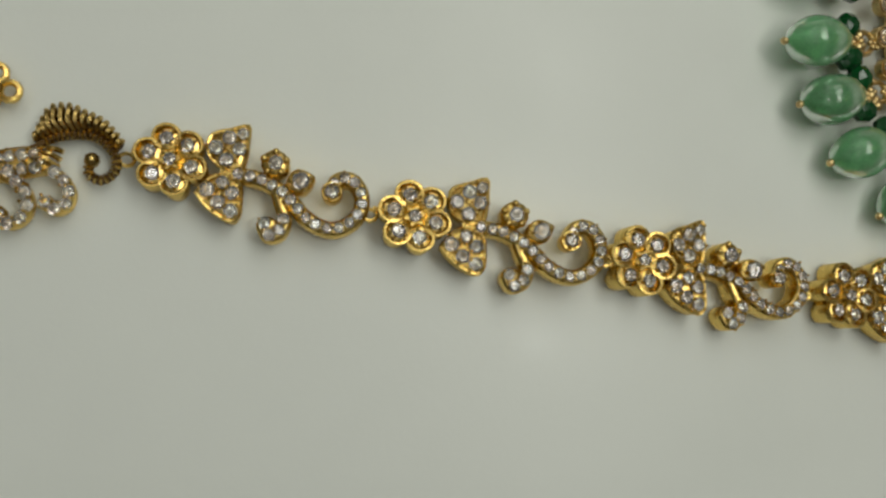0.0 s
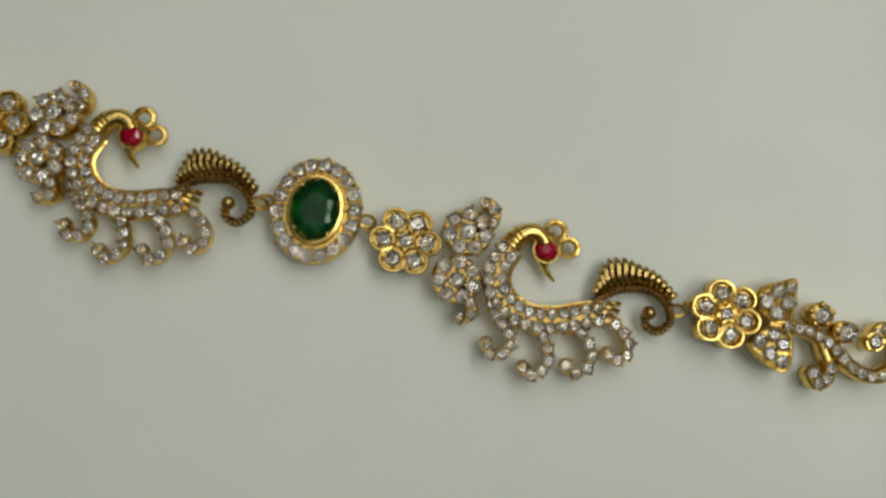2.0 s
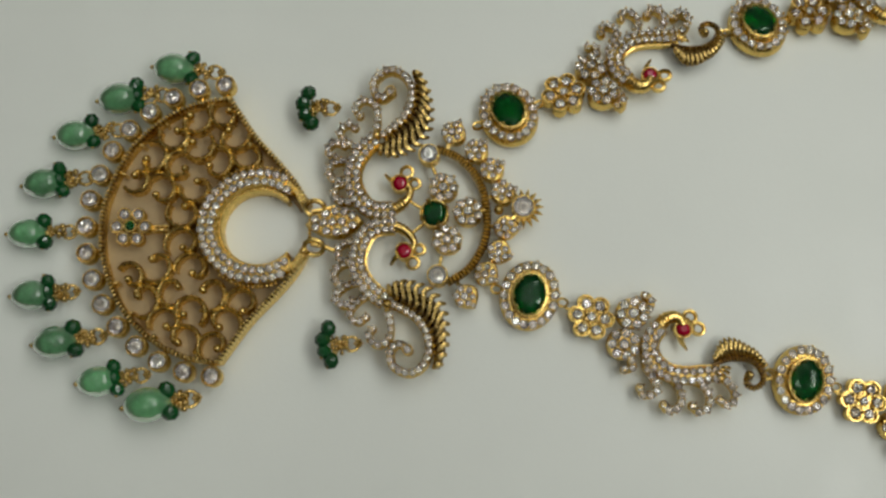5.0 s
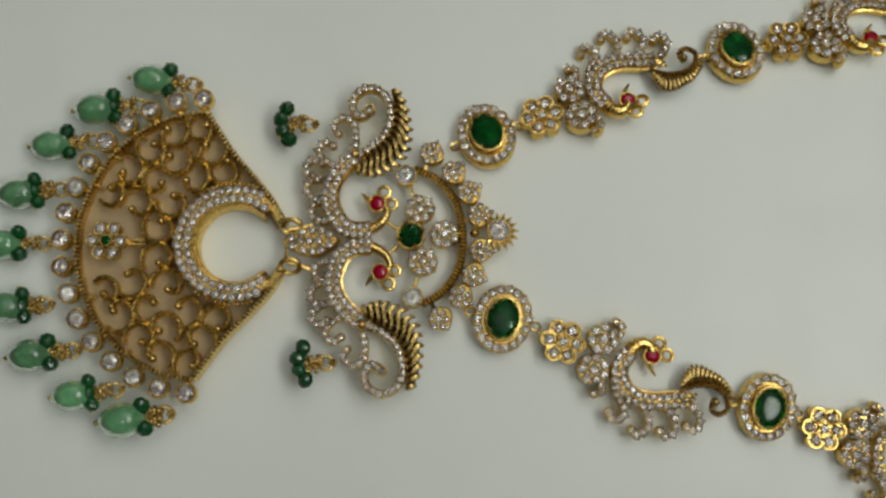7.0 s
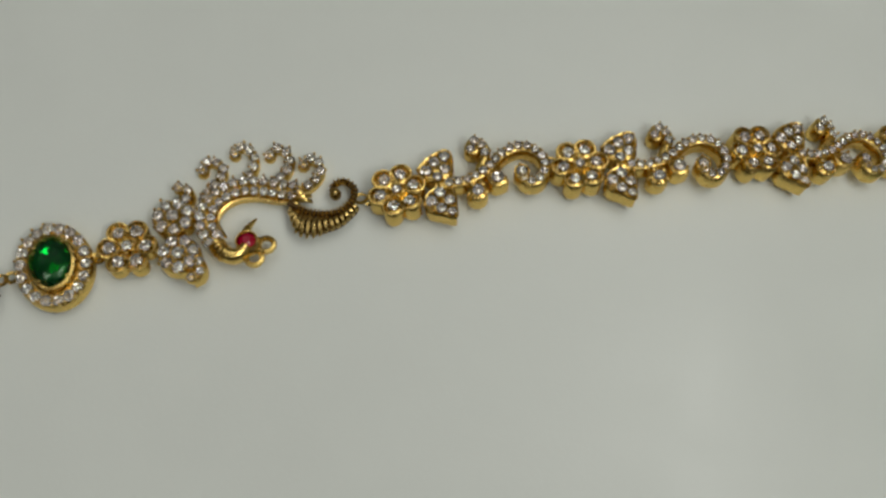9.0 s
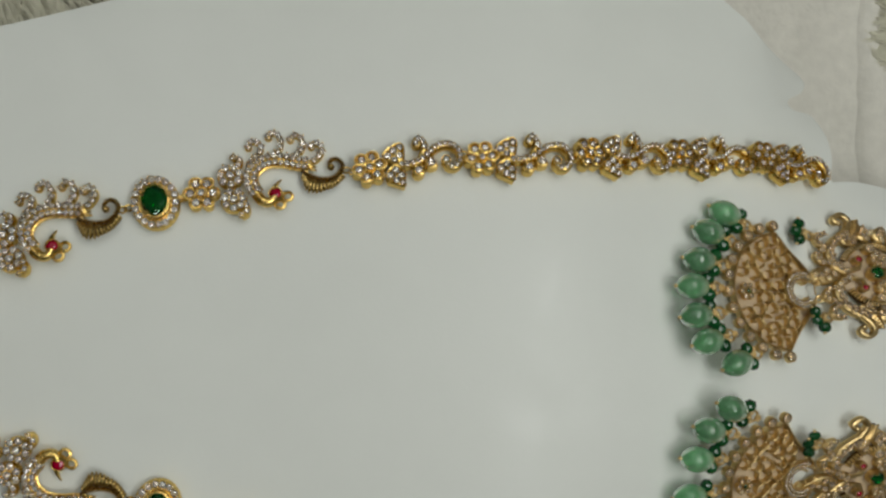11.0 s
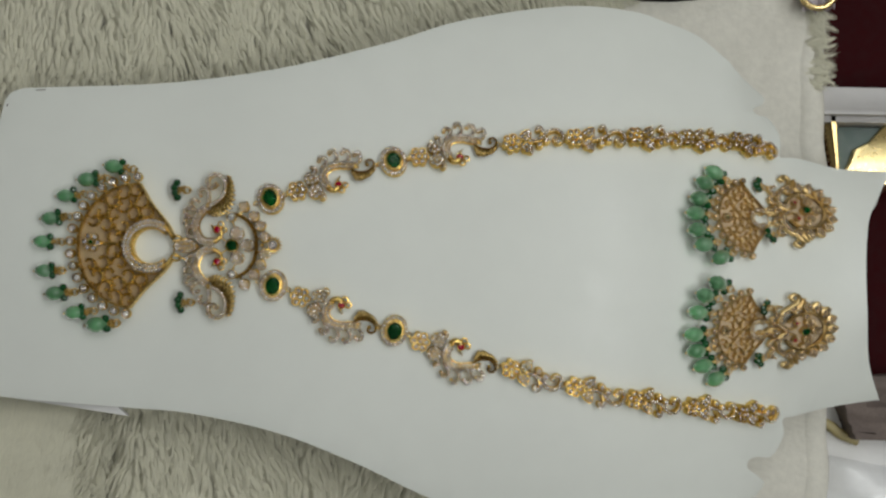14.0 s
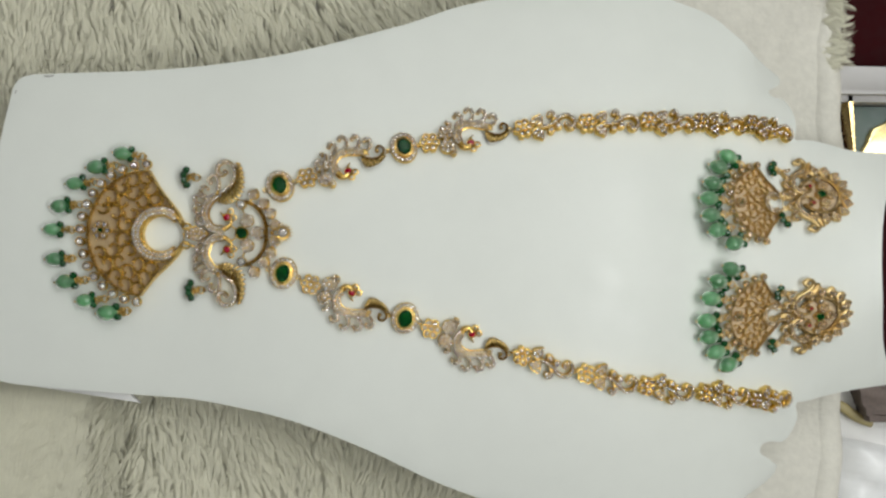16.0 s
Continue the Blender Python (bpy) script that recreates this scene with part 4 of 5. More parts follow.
def fan_pendant(stone_count=17, stone_size=1.0, moon=1.0):
    """Openwork fan with scrolls, a rope border, a stone-set crescent and a row of bezel stones."""
    p = Piece()
    arc = spline(HALF_ARC + [(-30.6, 0.0)] + [(x, -y) for x, y in reversed(HALF_ARC)], 6)
    ropes = [spline([(x, s * y) for x, y in SIDE], 6) for s in (1, -1)]
    wire = 0.56 if moon == 1 else 0.44
    for path, r in ((arc, 0.42), (ropes[0], 0.5), (ropes[1], 0.5)):
        p.gold.ribbon(path, 1.7 * r, -1.25, 0.9)
        p.dark.tone = 1
        p.dark.tube([(x, y, 1.15) for x, y in path], 0.8 * r, 6)
        p.dark.tone = 0
        for x, y, a in along(path, 0.86, 0.3, 0.3):
            c, s = math.cos(a + 0.3), math.sin(a + 0.3)
            p.dark.tube([(x - 0.62 * s, y + 0.62 * c, 1.3), (x - 0.32 * s, y + 0.32 * c, 1.95), (x + 0.32 * s, y - 0.32 * c, 1.95), (x + 0.62 * s, y - 0.62 * c, 1.3)], 0.34, 6)
    # crescent
    mid = 0.3 + 8.0 * (1 - moon)
    cr = [(mid + 10.0 * moon * math.cos(radians(a)), 0.2 + 9.6 * moon * math.sin(radians(a))) for a in range(48, 315, 6)]
    n = len(cr)
    wid = [0.45 + 0.55 * math.sin(math.pi * i / (n - 1)) ** 0.6 for i in range(n)]
    p.gold.ribbon(cr, 4.4, 0.5, 2.5, scales=wid)
    p.row(offset(cr, -1.0), 0.88 * stone_size, 1.62, 2.6, 3.0, 3.0, kind="bright_stone")
    p.row(offset(cr, 0.75), 0.86 * stone_size, 1.58, 2.6, 1.0, 1.0, kind="bright_stone")
    p.gold.ribbon([(mid + (10 * moon - 2.25) * math.cos(radians(a)), 0.1 + (10 * moon - 2.25) * math.sin(radians(a))) for a in range(44, 321, 6)], 0.9, -1.25, 1.9)
    for s in (1, -1):
        p.gold.ribbon(spline([(5.6, s * 8.6 * moon), (7.4, s * 7.4 * moon), (8.8, s * 5.6), (9.8, s * 4.2)], 5), 1.9, 0.2, 2.2)
    for x, y, a in along(offset(cr, -2.3)[4:14], 0.9) + along(offset(cr, -2.3)[-14:-4], 0.9):
        p.gold.ball((x, y, 1.8), 0.45, 6, 4)
    # scrolls: centre, radius, ball, first angle and sweep
    scrolls = ((-24.6, 9.6, 2.2, -24.5, 10.4, -150, 255), (-21.7, 14.6, 2.7, -22.4, 13.7, 110, -270), (-19.6, 7.9, 2.6, -20.1, 6.4, 140, -255), (-14.9, 3.2, 2.7, -14.2, 4.1, -215, 280),
               (-12.8, 8.2, 2.6, -12.1, 9.2, -190, 260), (-15.9, 12.8, 2.4, -14.7, 11.8, 60, 250), (-8.9, 13.4, 2.8, -9.9, 12.4, 120, -255), (-12.4, 16.8, 2.7, -13.4, 17.2, 50, -270),
               (-17.4, 18.9, 2.6, -16.6, 19.5, -200, 260), (-13.2, 22.3, 2.6, -14.2, 22.6, 50, -250), (-5.3, 18.9, 2.6, -6.4, 19.6, 20, -225), (-7.6, 23.6, 2.5, -6.5, 23.7, -230, 240),
               (-2.7, 14.9, 2.5, -2.0, 16.5, -190, 235))
    if moon < 1:  # the smaller crescent leaves room for more of them
        scrolls += ((-8.6, 3.4, 2.5, -7.9, 4.2, -200, 265), (-7.4, 8.8, 2.4, -8.2, 8.2, 120, -255), (-2.6, 10.4, 2.2, -2.0, 11.2, -190, 240))
    for s in (1, -1):
        for x, y, r0, bx, by, spin, sweep in scrolls:
            pts = []
            for i in range(25):
                t = i / 24
                a = radians(spin + sweep * t)
                k = max(0.0, (t - 0.7) / 0.3) ** 1.4
                pts.append(((x + 1.13 * r0 * math.cos(a)) * (1 - k) + bx * k, s * ((y + 1.13 * r0 * math.sin(a)) * (1 - k) + by * k)))
            p.gold.ribbon(pts, 0.5, -1.25, 1.3)
            p.dark.tube([(a, b, 1.5) for a, b in pts], wire, 8, False, [min(1.0, 0.6 + 0.1 * i) for i in range(25)])
            p.dark.ball((bx, s * by, 1.9), wire * 1.5, 9, 6, 1.15)
        # short bars that tie the scrolls to the border
        for q in ([(-27.6, 11.2), (-26.6, 10.7)], [(-24.0, 16.9), (-23.2, 16.6)], [(-19.4, 21.6), (-18.9, 21.0)], [(-10.4, 25.6), (-10.9, 24.6)], [(-21.6, 0.3), (-17.4, 0.4)]):
            p.dark.ribbon(spline([(u, s * v) for u, v in q], 5), 0.6, -1.2, 1.5)
    # small flower
    for i in range(6):
        a = radians(60 * i)
        p.cupped(-24.6 + 2.75 * math.cos(a), 2.75 * math.sin(a), 1.35, 0.8, 2.4, fill=0.62)
    p.cupped(-24.6, 0, 1.2, 0.8, 2.7, "emerald", 0.85)
    # row of bezel stones outside the arc
    cup = 1.98 if moon == 1 else 2.45
    outer = offset(arc, -0.8 - cup)
    for x, y, a in along(outer, sum(math.dist(u, v) for u, v in zip(outer, outer[1:])) / (stone_count - 1), 0.6, 0.6):
        p.cupped(x, y, cup, 0.5, 2.5, fill=0.68, n=16)
        p.gold.tube([(x, y, 1.0), (x - 2.6 * math.sin(a), y + 2.6 * math.cos(a), 1.2)], 0.5, 5)
    # loops to the upper pendant
    for s in (1, -1):
        p.gold.tube([(11.2 + 1.9 * math.cos(b), s * 3.9 + 1.3 * math.sin(b), 1.9 + 0.7 * math.sin(b)) for b in (2 * math.pi * i / 12 for i in range(12))], 0.55, 6, True)
        p.gold.ball((9.2, s * 4.6, 1.7), 0.9, 8, 5)
        p.gold.tube([(10.6, s * 3.2, 2.0), (13.0, s * 3.6, 1.8), (15.2, s * 4.4, 1.4)], 0.5, 6)
        for k in range(3):
            p.gold.ball((10.2, s * (0.2 + 0.75 * k), 1.3), 0.42, 6, 4)
    return p


def fan_shade_plate(moon=1.0, colour=TAN):
    """Thin added plate behind the scrolls, open inside the crescent; its tan stands for warm shade."""
    edge = spline(SIDE, 4) + spline(HALF_ARC + [(-30.6, 0.0)], 4)[1:]
    edge = edge + [(x, -y) for x, y in reversed(edge[:-1])]
    s = Shape()
    n = len(edge)
    mid, r = 0.3 + 8.0 * (1 - moon), 10 * moon - 1.5
    hole = [(mid + r * math.cos(a), r * math.sin(a)) for a in (math.atan2(y, x - mid) for x, y in edge)]
    vs = [(x, y, z) for z in (-1.15, -0.95) for ring in (edge, hole) for x, y in ring]
    fs = []
    for i in range(n - 1):
        fs += [(2 * n + i, 2 * n + i + 1, 3 * n + i + 1, 3 * n + i), (i + 1, i, n + i, n + i + 1), (i, i + 1, 2 * n + i + 1, 2 * n + i), (n + i + 1, n + i, 3 * n + i, 3 * n + i + 1)]
    s.put(vs, fs)
    return s.mesh("backing", colour)


SHADE_PLATE, SMALL_SHADE_PLATE = fan_shade_plate(), fan_shade_plate(0.68, PALE_TAN)


def back(fan_object, mesh):
    b = new("backing", mesh)
    b.parent = fan_object
    tagged(b, "added tan plate coloured as the warm shade behind the openwork")


def melon_bead(length, width, name):
    """A long carved bead with shallow ridges and pointed ends, lying along x."""
    s = Shape()
    n, m = 20, 12
    vs = []
    for i in range(m + 1):
        t = i / m
        r = width / 2 * math.sin(math.pi * t) ** 0.54 if 0 < i < m else 0.12
        for j in range(n):
            a = 2 * math.pi * j / n
            rr = r * (1 + 0.02 * math.cos(5 * a))
            vs.append((length * (t - 0.5), rr * math.cos(a), rr * math.sin(a)))
    fs = [(i * n + j, i * n + (j + 1) % n, (i + 1) * n + (j + 1) % n, (i + 1) * n + j) for i in range(m) for j in range(n)]
    fs += [tuple(reversed(range(n))), tuple(m * n + j for j in range(n))]
    s.put(vs, [tuple(reversed(q)) for q in fs])
    return s.mesh(name, PALE_BEAD)


def round_bead(name):
    s = Shape()
    s.ball((0, 0, 0), 1.0, 8, 5, 0.92)
    return s.mesh(name, DARK_BEAD, smooth=False)


BEADS = {"pale": melon_bead(8.5, 6.1, "pale_bead"), "dark": round_bead("dark_bead")}


def place_drop(parent, base, ring, bead, scale=1.0, dark=((0.3, -2.1), (0.1, 2.0)), pale=True, seed=1, metal=ANTIQUE):
    """A bead on a gold pin that hangs from a ring; positions in the parent's millimetres."""
    rng = random.Random(seed)
    dx, dy = bead[0] - ring[0], bead[1] - ring[1]
    d = math.hypot(dx, dy)
    ux, uy = dx / d, dy / d
    at = lambda u, v: (ring[0] + ux * u - uy * v, ring[1] + uy * u + ux * v)
    g = Shape()
    g.tube([(*at(1.35 * scale * math.cos(b), 1.35 * scale * math.sin(b)), 1.5 + 0.3 * math.cos(b)) for b in (2 * math.pi * i / 12 for i in range(12))], 0.34 * scale, 7, True)
    for k in range(7):
        a = 2 * math.pi * k / 6
        g.ball((*at(-1.3 * scale + 0.6 * scale * math.cos(a) * (k < 6), 0.6 * scale * math.sin(a) * (k < 6)), 1.9), 0.38 * scale, 6, 4)
    root = d - 3.9 * scale if pale else d - 1.0
    for k in range(8):
        a = 2 * math.pi * k / 7
        g.ball((*at(root - 1.0 * scale + 0.7 * scale * math.cos(a) * (k < 7), 0.95 * scale * math.sin(a) * (k < 7)), 2.2 + 0.3 * (k % 3)), 0.46 * scale, 6, 4)
    for k in range(20):
        u, v = rng.uniform(0.15, 1.0) * root, rng.uniform(-1, 1) * 1.6 * scale
        g.ball((*at(u, v), 1.7 + rng.uniform(-0.3, 0.7)), rng.uniform(0.45, 0.7) * scale, 6, 4)
    g.tube([(*at(0.6, 0), 1.7), (*at(root, 0), 2.0)], 0.32, 6)
    if pale:
        g.ball((*at(d + 4.35 * scale, 0), 2.0 * scale), 0.5 * scale, 7, 5)
    spots = []
    for u, v in dark:
        x, y = at(root + u, v)
        spots.append((x, y))
        g.tube([(*at(root - 0.6, v * 0.3), 2.2), (x, y, 2.6)], 0.2, 5)
        vx = 1 if v > 0 else -1
        g.ball((*at(root + u + rng.uniform(0.2, 0.8), v + vx * 1.15), 2.8), 0.4, 6, 4)
    drop = new("bead_drop" if pale else "bead_tassel", g.mesh("bead_drop", metal))
    drop.parent = parent
    drop.matrix_basis = base.matrix_basis.copy()
    if pale:
        b = new("pale_bead", BEADS["pale"])
        b.parent = drop
        b.matrix_local = Matrix.Translation((bead[0] * MM, bead[1] * MM, 2.0 * scale * MM)) @ Matrix.Rotation(math.atan2(dy, dx), 4, "Z") @ Matrix.Rotation(rng.uniform(0, 1), 4, "X") @ Matrix.Scale(scale, 4)
        tagged(b, "pale green translucent melon bead")
    for x, y in spots:
        q = new("dark_bead", BEADS["dark"])
        q.parent = drop
        r = rng.uniform(1.4, 1.65) * scale
        q.matrix_local = Matrix.Translation((x * MM, y * MM, 2.6 * MM)) @ Matrix.Rotation(rng.uniform(0, 3), 4, "Z") @ Matrix.Diagonal((r, r * 1.1, r, 1))
        tagged(q, "dark green polished bead")
    return drop


# ---------------------------------------------------------------- the necklace, laid out on the bust
necklace = tagged(new("necklace"), "long gold necklace with white stones, green ovals and peacocks", "necklace")
random.seed(11)
DATA = {}
for name, make in (("chain_link", chain_link), ("peacock_link", peacock_link), ("oval_link", oval_link)):
    piece = make()
    tall = 1.0 if name == "chain_link" else 1.35
    DATA[name] = build_piece(piece, name, tall=tall)
    DATA[name + "_m"] = build_piece(piece, name, True, tall=tall)
centre = build_piece(centre_pendant(), "peacock_pendant", tall=1.35)
fan = build_piece(fan_pendant(), "fan_pendant", dark_name="filigree", tall=1.4, dark_metal=FILIGREE)

LOWER = [("oval_link", -69.5, -16.3, -14), ("peacock_link", -58.0, -20.9, -20.6), ("oval_link", -18.1, -34.3, -14), ("peacock_link", -7.1, -38.6, -17.2),
         ("chain_link", 32.1, -49.5, -18.0), ("chain_link", 59.9, -56.8, -15.0), ("chain_link", 86.6, -62.1, -11.5), ("chain_link", 114.4, -65.6, -9.0), ("chain_link", 138.6, -68.8, -7.0)]
UPPER = [("oval_link_m", -71.5, 20.0, 18), ("peacock_link_m", -60.4, 23.6, 20.2), ("oval_link_m", -19.9, 37.5, 12), ("peacock_link_m", -9.1, 39.8, 11.5),
         ("chain_link_m", 31.1, 46.6, 12.5), ("chain_link_m", 58.5, 49.9, 4.5), ("chain_link_m", 85.6, 52.1, 2.5), ("chain_link_m", 110.5, 53.3, 2.0), ("chain_link_m", 134.9, 54.1, -5.0)]
for name, x, y, turn in LOWER + UPPER:
    place_piece(DATA[name], necklace, on_bust(x, y, turn, 0.15 if "chain" not in name else 0.5, (-9 if y > 0 else -1) if "chain" in name else (-9 if y > 0 else 0)))
top = place_piece(centre, necklace, on_bust(-87.0, 0.1, 1.7, 0.4))
low = place_piece(fan, necklace, on_bust(-121.6, -0.9, -2.9, 1.8))
back(low, SHADE_PLATE)
RINGS = [((-9.9, 32.2), (-18.2, 32.8), 1.02), ((-20.3, 27.4), (-28.8, 26.4), 1.04), ((-28.8, 20.0), (-37.2, 18.9), 0.98), ((-34.6, 10.1), (-42.8, 8.9), 1.0), ((-37.1, -0.8), (-45.2, -1.2), 0.96),
         ((-35.9, -12.7), (-43.4, -13.4), 0.98), ((-30.1, -21.4), (-38.1, -22.6), 1.04), ((-21.2, -28.8), (-29.3, -30.0), 0.98), ((-11.6, -33.2), (-19.5, -34.4), 1.12)]
for k, (ring, bead, size) in enumerate(RINGS):
    place_drop(necklace, low, ring, bead, size, ((0.4, -2.3), (0.7, -0.1), (0.1, 2.2)) if k % 2 else ((0.3, -2.2), (0.1, 2.1)), seed=k)
for s in (1, -1):
    place_drop(necklace, top, (-18.4 - 0.8 * s, s * 23.8), (-23.4 - 0.8 * s, s * 23.8), 1.0, ((0.2, -3.2), (1.4, -1.1), (1.2, 1.2), (0.0, 3.1)), False, seed=20 + s)
hook = Shape()
hook.tube([(0, 0, 1.5), (4, 0.4, 1.6), (6.5, 0, 0.8), (7.5, -0.4, -2.5)], 0.7, 7)
hook.ball((1.0, 0, 1.5), 1.3, 9, 6)
for x, y, a in ((152.5, 54.0, -22), (158.6, -71.0, -12)):
    part("end_loop", hook, GOLD, necklace, at=on_bust(x - 4, y, a))


# ---------------------------------------------------------------- the earrings
def earring_top():
    """Round stud: rope ring, green centre between two small peacocks, leaves round its outer half."""
    p = Piece()
    ring = [(7.2 * math.cos(radians(a)), 7.2 * math.sin(radians(a))) for a in range(-150, 151, 6)]
    p.dark.tone = 1
    p.dark.ribbon(ring, 1.2, 0.4, 1.6)
    p.dark.tone = 0
    for x, y, a in along(ring, 0.7):
        p.dark.tube([(x - 0.75 * math.sin(a), y + 0.75 * math.cos(a), 1.5), (x, y, 2.0), (x + 0.75 * math.sin(a), y - 0.75 * math.cos(a), 1.5)], 0.22, 4)
    for i in range(11):
        a = radians(-115 + 23 * i)
        root, tip = (7.7 * math.cos(a), 7.7 * math.sin(a)), (12.0 * math.cos(a + 0.06), 12.0 * math.sin(a + 0.06))
        p.gold.prism(leaf_outline(root, tip, 3.7, 7), 0.4, 1.9, 0.25)
        for d, e in ((8.6, 0), (9.7, 0.085), (9.7, -0.085), (10.8, 0.03)):
            p.stone(d * math.cos(a + e), d * math.sin(a + e), 2.0, 0.78, prongs=2)
    p.gold.cup((0, 0), 1.75, 0.6, 2.6, 16)
    p.stone(0, 0, 2.4, 1.5, "emerald")
    pave_leaf(p, (4.0, 0), 1.9, 0.0, (), 2.0)
    for s in (1, -1):
        pave_leaf(p, (1.2, 3.4 * s), 1.8, 0.3, (), 2.0)
        p.cupped(-0.2, 6.0 * s, 1.2, 0.5, 2.2)
        p.cupped(-3.4, 3.4 * s, 0.95, 0.6, 2.4, "ruby", 0.5)
        p.gold.tube([(-3.0, 2.6 * s, 1.6), (-3.6, 1.4 * s, 1.8), (-5.4, 0.9 * s, 1.8), (-6.4, 0.9 * s, 1.6)], 0.6, 6)
        body = spline([(-6.4, 0.8 * s), (-8.6, 2.2 * s), (-9.2, 4.8 * s), (-8.0, 7.6 * s), (-5.6, 9.4 * s)], 6)
        p.gold.ribbon(body, 2.0, 0.5, 2.1)
        p.row(body, 0.75, 1.4, 2.2, 0.3, 0.3)
        curl = spline([(-6.4, 8.6 * s), (-4.4, 10.6 * s), (-3.2, 13.0 * s), (-4.6, 14.6 * s), (-6.4, 13.6 * s), (-5.6, 12.4 * s)], 6)
        p.gold.ribbon(curl, 1.2, 0.5, 2.0)
        p.gold.ball((-5.6, 12.5 * s, 1.7), 0.7, 7, 5)
        feather_fan(p, [(-5.6, 8.4 * s), (-3.6, 10.4 * s), (-2.4, 13.0 * s)], [(-4.2, 7.2 * s), (-1.4, 9.4 * s), (-0.9, 13.0 * s)], 9, 1.6)
        for stem in ([(-9.2, 3.0 * s), (-11.2, 3.2 * s), (-12.2, 5.0 * s), (-10.8, 6.0 * s)], [(-8.6, 6.4 * s), (-10.8, 7.4 * s), (-11.4, 9.4 * s), (-9.6, 10.0 * s)]):
            c = spline(stem, 5)
            p.gold.ribbon(c, 1.1, 0.5, 1.8)
            p.row(c, 0.6, 1.3, 1.9, 0.6)
    p.gold.prism(leaf_outline((-8.2, 0), (-15.4, 0), 4.2, 8), 0.5, 2.3, 0.3)
    for x, y in ((-9.8, 0), (-11.2, 0.9), (-11.2, -0.9), (-12.6, 0), (-13.9, 0)):
        p.stone(x, y, 2.4, 0.7)
    p.gold.tube([(x, y, 1.5) for x, y in ellipse((-15.9, 0), 1.2, 1.0, 10)], 0.35, 6, True)
    return p


EAR_TOP = build_piece(earring_top(), "earring_stud", metal=AGED, dark_metal=AGED, clear="warm_stone")
EAR_FAN = build_piece(fan_pendant(13, 0.78, 0.68), "earring_fan", dark_name="filigree", tall=1.3, metal=AGED, dark_metal=AGED, clear="warm_stone")


# added disc behind the stud, coloured as the shaded bust
plate = Shape()
plate.prism(ellipse((0.0, 0.0), 7.2, 7.2, 32), -0.3, 0.1, 0.05)
STUD_SHADE_PLATE = plate.mesh("backing", PALE_TAN)


def make_earring(stud, stud_turn, hang, hang_turn, beads, seed):
    """Smaller sister of the pendant: round stud, fan and seven beads."""
    e = tagged(new("earring"), "gold chandelier earring with pale green beads pinned on the bust", "earring", "pair of earrings")
    k, wide = 0.6, 1.05
    upper = place_piece(EAR_TOP, e, on_bust(*stud, stud_turn, 1.2) @ Matrix.Diagonal((1.28, 1.02, 1, 1)), scale=1.17)
    back(upper, STUD_SHADE_PLATE)
    lower = place_piece(EAR_FAN, e, on_bust(*hang, hang_turn, 1.8) @ Matrix.Diagonal((wide, 1, 1, 1)), scale=k)
    back(lower, SMALL_SHADE_PLATE)
    inside = lower.matrix_basis.inverted()
    for j, (x, y) in enumerate(beads):
        bx, by, _ = inside @ Vector((x * MM, y * MM, (bust_z(x, y) + 4.0) * MM)) / MM
        a = 0.5 * math.atan2(by, -bx)
        place_drop(e, lower, (bx + 12.6 * math.cos(a), by - 12.6 * math.sin(a)), (bx, by), 1.86, ((-0.9, -3.6), (-0.7, 3.5)), seed=seed + j, metal=AGED)
    for s in (1, -1):
        place_drop(e, upper, (-13.0, s * 9.8), (-16.2, s * 10.6), 0.8, ((0.2, -2.0), (0.8, 0.0), (0.0, 1.9)), False, seed=seed + 8 + s, metal=AGED)
    return e


make_earring((169.2, 23.6), 6.0, (143.8, 18.8), 3.0, ((124.1, 39.3), (119.1, 34.0), (115.8, 26.5), (113.4, 19.6), (113.8, 12.0), (116.4, 5.3), (124.4, -0.2)), 40)
make_earring((168.4, -30.8), 1.0, (143.6, -30.7), 1.0, ((122.8, -10.4), (117.1, -15.9), (114.5, -23.6), (113.4, -33.6), (115.2, -41.0), (119.1, -47.7), (125.7, -53.6)), 60)


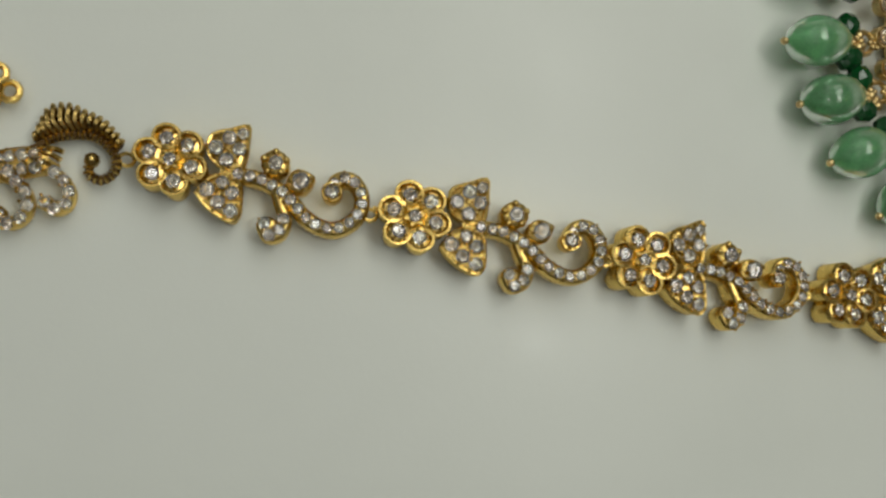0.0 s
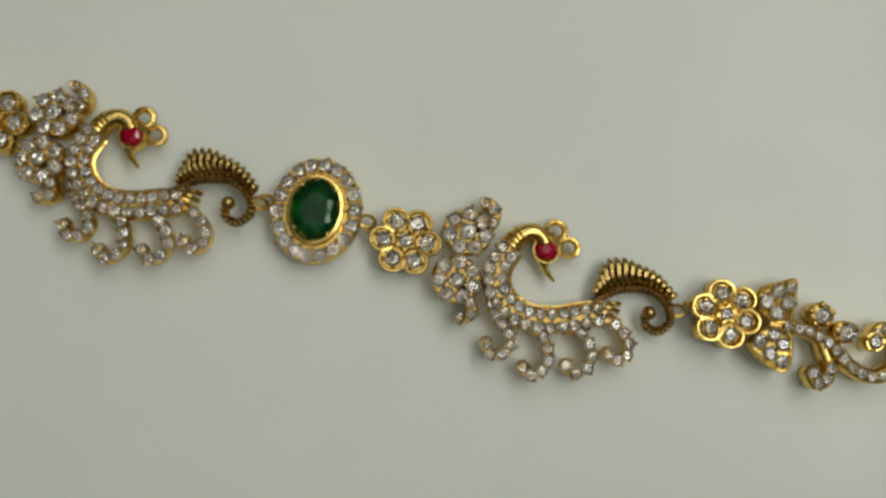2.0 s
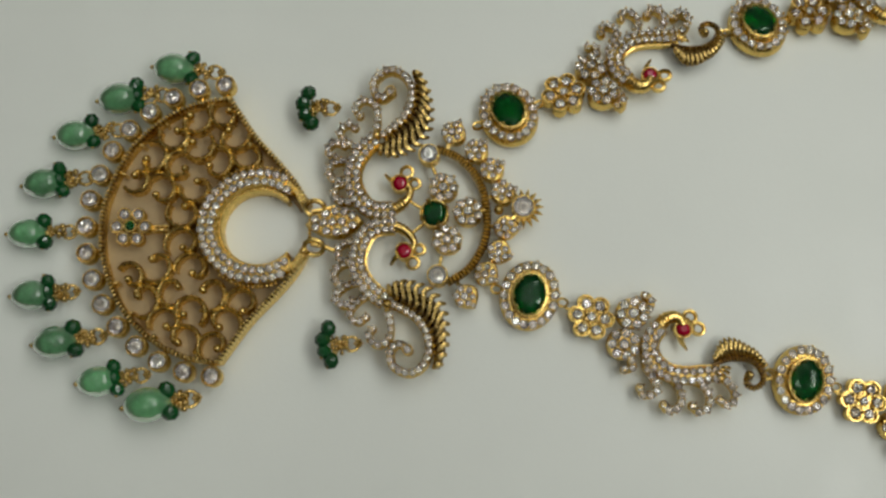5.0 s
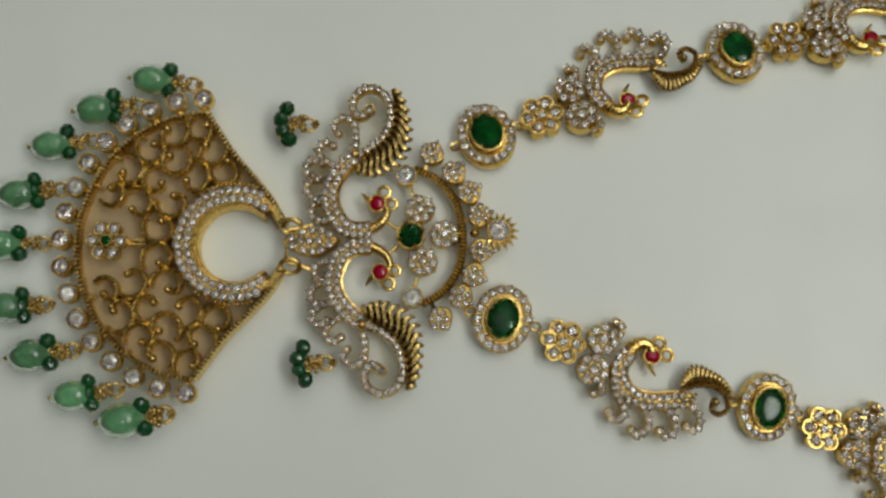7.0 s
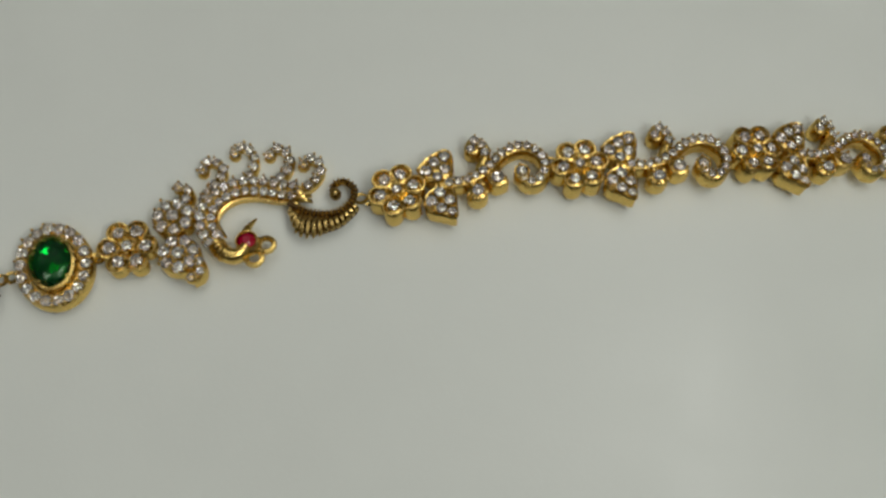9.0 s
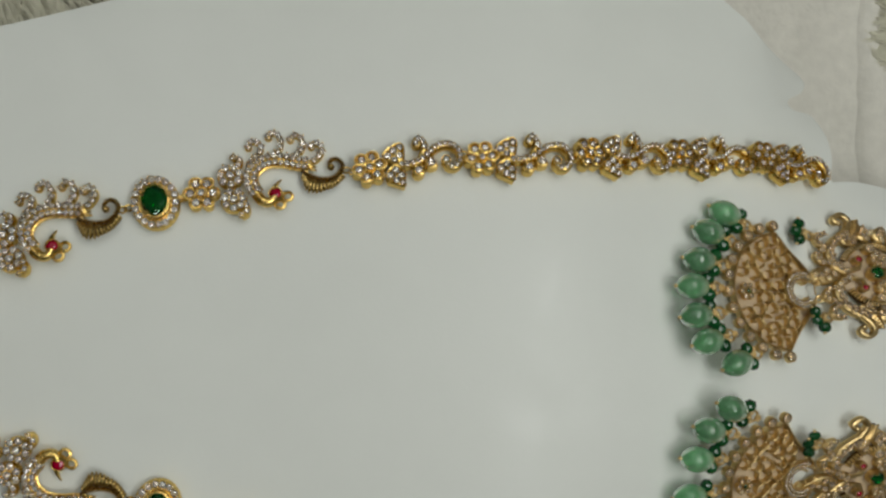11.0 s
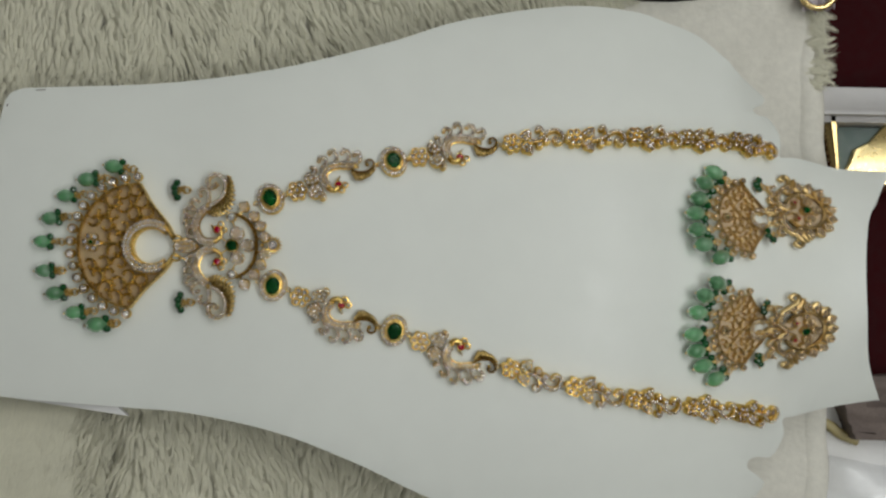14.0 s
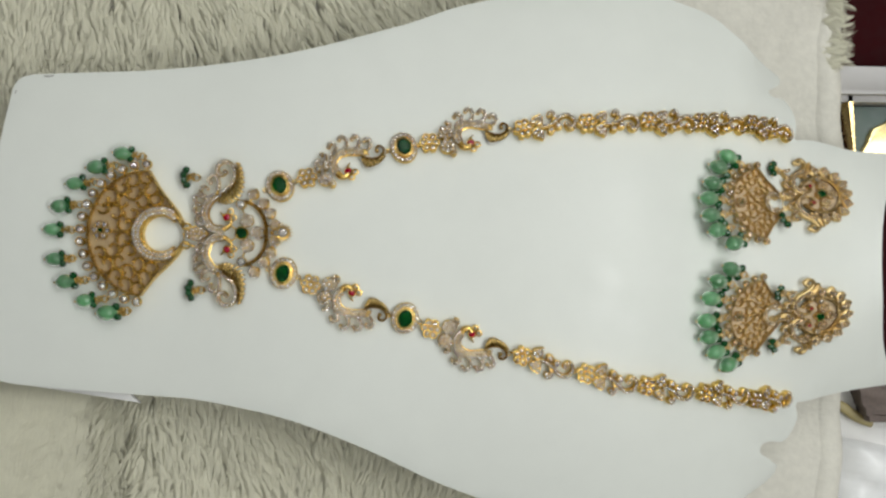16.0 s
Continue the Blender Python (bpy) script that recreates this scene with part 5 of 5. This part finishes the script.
# ---------------------------------------------------------------- beyond the rug
def beyond():
    s = Shape()
    box(s, 180, 640, 80, 94, -132, -100, 4)
    box(s, 180, 640, 77, 80.5, -132, -106, 1)
    tagged(part("counter_rail", s, RAIL), "pale grey painted rail along the counter", "rail")
    tray = tagged(new("jewel_tray"), "grey-green velvet tray with a brass rim on the counter", "tray")
    s = Shape()
    box(s, 208, 420, 48, 76, -131, -116)
    part("bed", s, TEAL, tray)
    s = Shape()
    s.ribbon([(203.5, 80), (206.5, 46), (424, 46), (424, 80)], 4.2, -132, -106)
    part("brass_rim", s, BRASS, tray, "polished brass rim")
    s = Shape()
    s.prism([(210, 49), (300, 49), (300, 78), (233, 77), (225, 68), (217, 64), (214, 56)], -116, -113, 1.0)
    part("gold_card", s, CARD, tray, "gold card lying in the tray")
    wrap = tagged(new("ring_packet"), "crumpled lilac plastic packet with a gold bangle on the rug's edge", "packet")
    s = Shape()
    n = 12
    s.put([(181 + 17 * i / n + 4 * noise.noise(Vector((0.0, j * 0.4, 1.0))), 130 + 30 * j / n + 5 * noise.noise(Vector((i * 0.5, 0.0, 2.0))), -86 + 3.5 * noise.noise(Vector((i * 0.6, j * 0.5, 4.0)))) for i in range(n + 1) for j in range(n + 1)]
          + [(182 + 20 * i / n, 122 + 34 * j / n, -92) for i in range(n + 1) for j in range(n + 1)],
          [(i * (n + 1) + j, (i + 1) * (n + 1) + j, (i + 1) * (n + 1) + j + 1, i * (n + 1) + j + 1) for i in range(n) for j in range(n)])
    part("film", s, LILAC, wrap)
    s = Shape()
    s.tube([(188 + 10 * math.cos(b), 142 + 12 * math.sin(b), -82) for b in (2 * math.pi * i / 40 for i in range(40))], 1.5, 8, True)
    part("bangle", s, BRASS, wrap, "thin plain gold bangle")
    rng = random.Random(9)
    cloth = Shape()
    n = 16
    vs = [(204 + 200 * i / n + 13 * (j / n), -52 - 34 * j / n - 10 * (i / n) + 3 * noise.noise(Vector((i * 0.9, j * 0.9, 6.0))), -112 + 7 * noise.noise(Vector((i * 0.5, j * 0.3, 1.0)))) for i in range(n + 1) for j in range(n + 1)]
    vs += [(x, y, -131.5) for x, y, z in vs]
    m, k = n + 1, (n + 1) ** 2
    fs = [(i * m + j, i * m + j + 1, (i + 1) * m + j + 1, (i + 1) * m + j) for i in range(n) for j in range(n)]
    for i in range(n):
        fs += [(i * m, (i + 1) * m, k + (i + 1) * m, k + i * m), (i * m + n, k + i * m + n, k + (i + 1) * m + n, (i + 1) * m + n), (i, k + i, k + i + 1, i + 1)]
    cloth.put(vs, fs)
    tagged(part("folded_cloth", cloth, DARK_CLOTH), "dark grey-brown crumpled cloth on the counter", "cloth")
    strip = Shape()
    strip.ribbon(spline([(200, -77), (207, -80), (214, -85), (222, -88)], 6), 5, -127.5, -122)
    tagged(part("ribbon", strip, OLIVE), "olive gold ribbon lying on a white sheet", "ribbon")
    sheet = Shape()
    box(sheet, 186, 520, -300, -62, -132, -128, 2)
    tagged(part("white_sheet", sheet, WHITE_PAINT), "plain white sheet spread on the counter", "sheet")
    pouch = Shape()
    n, m = 28, 8
    vs = []
    for i in range(m + 1):
        a = math.pi / 2 * i / m
        for j in range(n):
            b = 2 * math.pi * j / n
            f = 1 + 0.07 * noise.noise(Vector((math.cos(b) * 1.6, math.sin(b) * 1.6, i * 0.4)))
            vs.append((108 + 46 * math.cos(a) ** 0.7 * math.cos(b) * f, 163 + 31 * math.cos(a) ** 0.7 * math.sin(b) * f, -96 + 38 * math.sin(a) * f))
    fs = [(i * n + j, i * n + (j + 1) % n, (i + 1) * n + (j + 1) % n, (i + 1) * n + j) for i in range(m) for j in range(n)] + [tuple(reversed(range(n)))]
    pouch.put(vs, fs)
    tagged(part("pouch", pouch, POUCH), "dark black-brown cloth pouch lying on the fur rug", "pouch")
    for k, (x, y, a) in enumerate(((246, -122, -10), (250, -166, -14))):
        bag = tagged(new("packet"), "clear plastic packet with a gold bracelet inside", "packet", "packets on the counter")
        s = Shape()
        n = 14
        vs = []
        for i in range(n + 1):
            for j in range(n + 1):
                u, v = i / n, j / n
                edge = min(u, 1 - u, v, 1 - v) * 4
                vs.append((-42 + 84 * u, -19 + 38 * v, -127 + 10 * min(1, edge) ** 0.5 + 4 * noise.noise(Vector((u * 6, v * 4, k)))))
        fs = [(i * (n + 1) + j, (i + 1) * (n + 1) + j, (i + 1) * (n + 1) + j + 1, i * (n + 1) + j + 1) for i in range(n) for j in range(n)]
        s.put(vs, fs)
        part("film", s, BAG, bag, at=pose(x * MM, y * MM, 0, 0, 0, a))
        g = Shape()
        line = [(-44 + 80 * i / 30, 9 - 5 * math.sin(math.pi * i / 30), -113) for i in range(31)]
        g.tube(line, 2.4, 8)
        for i in range(1, 30):
            x, y, z = line[i]
            g.ball((x, y + rng.uniform(-1.4, 1.4), z + 1.6), rng.uniform(0.9, 1.5), 6, 4)
        part("bracelet", g, AGED, bag, "dull gold beaded bracelet", at=pose(x * MM, y * MM, 0, 0, 0, a))


beyond()
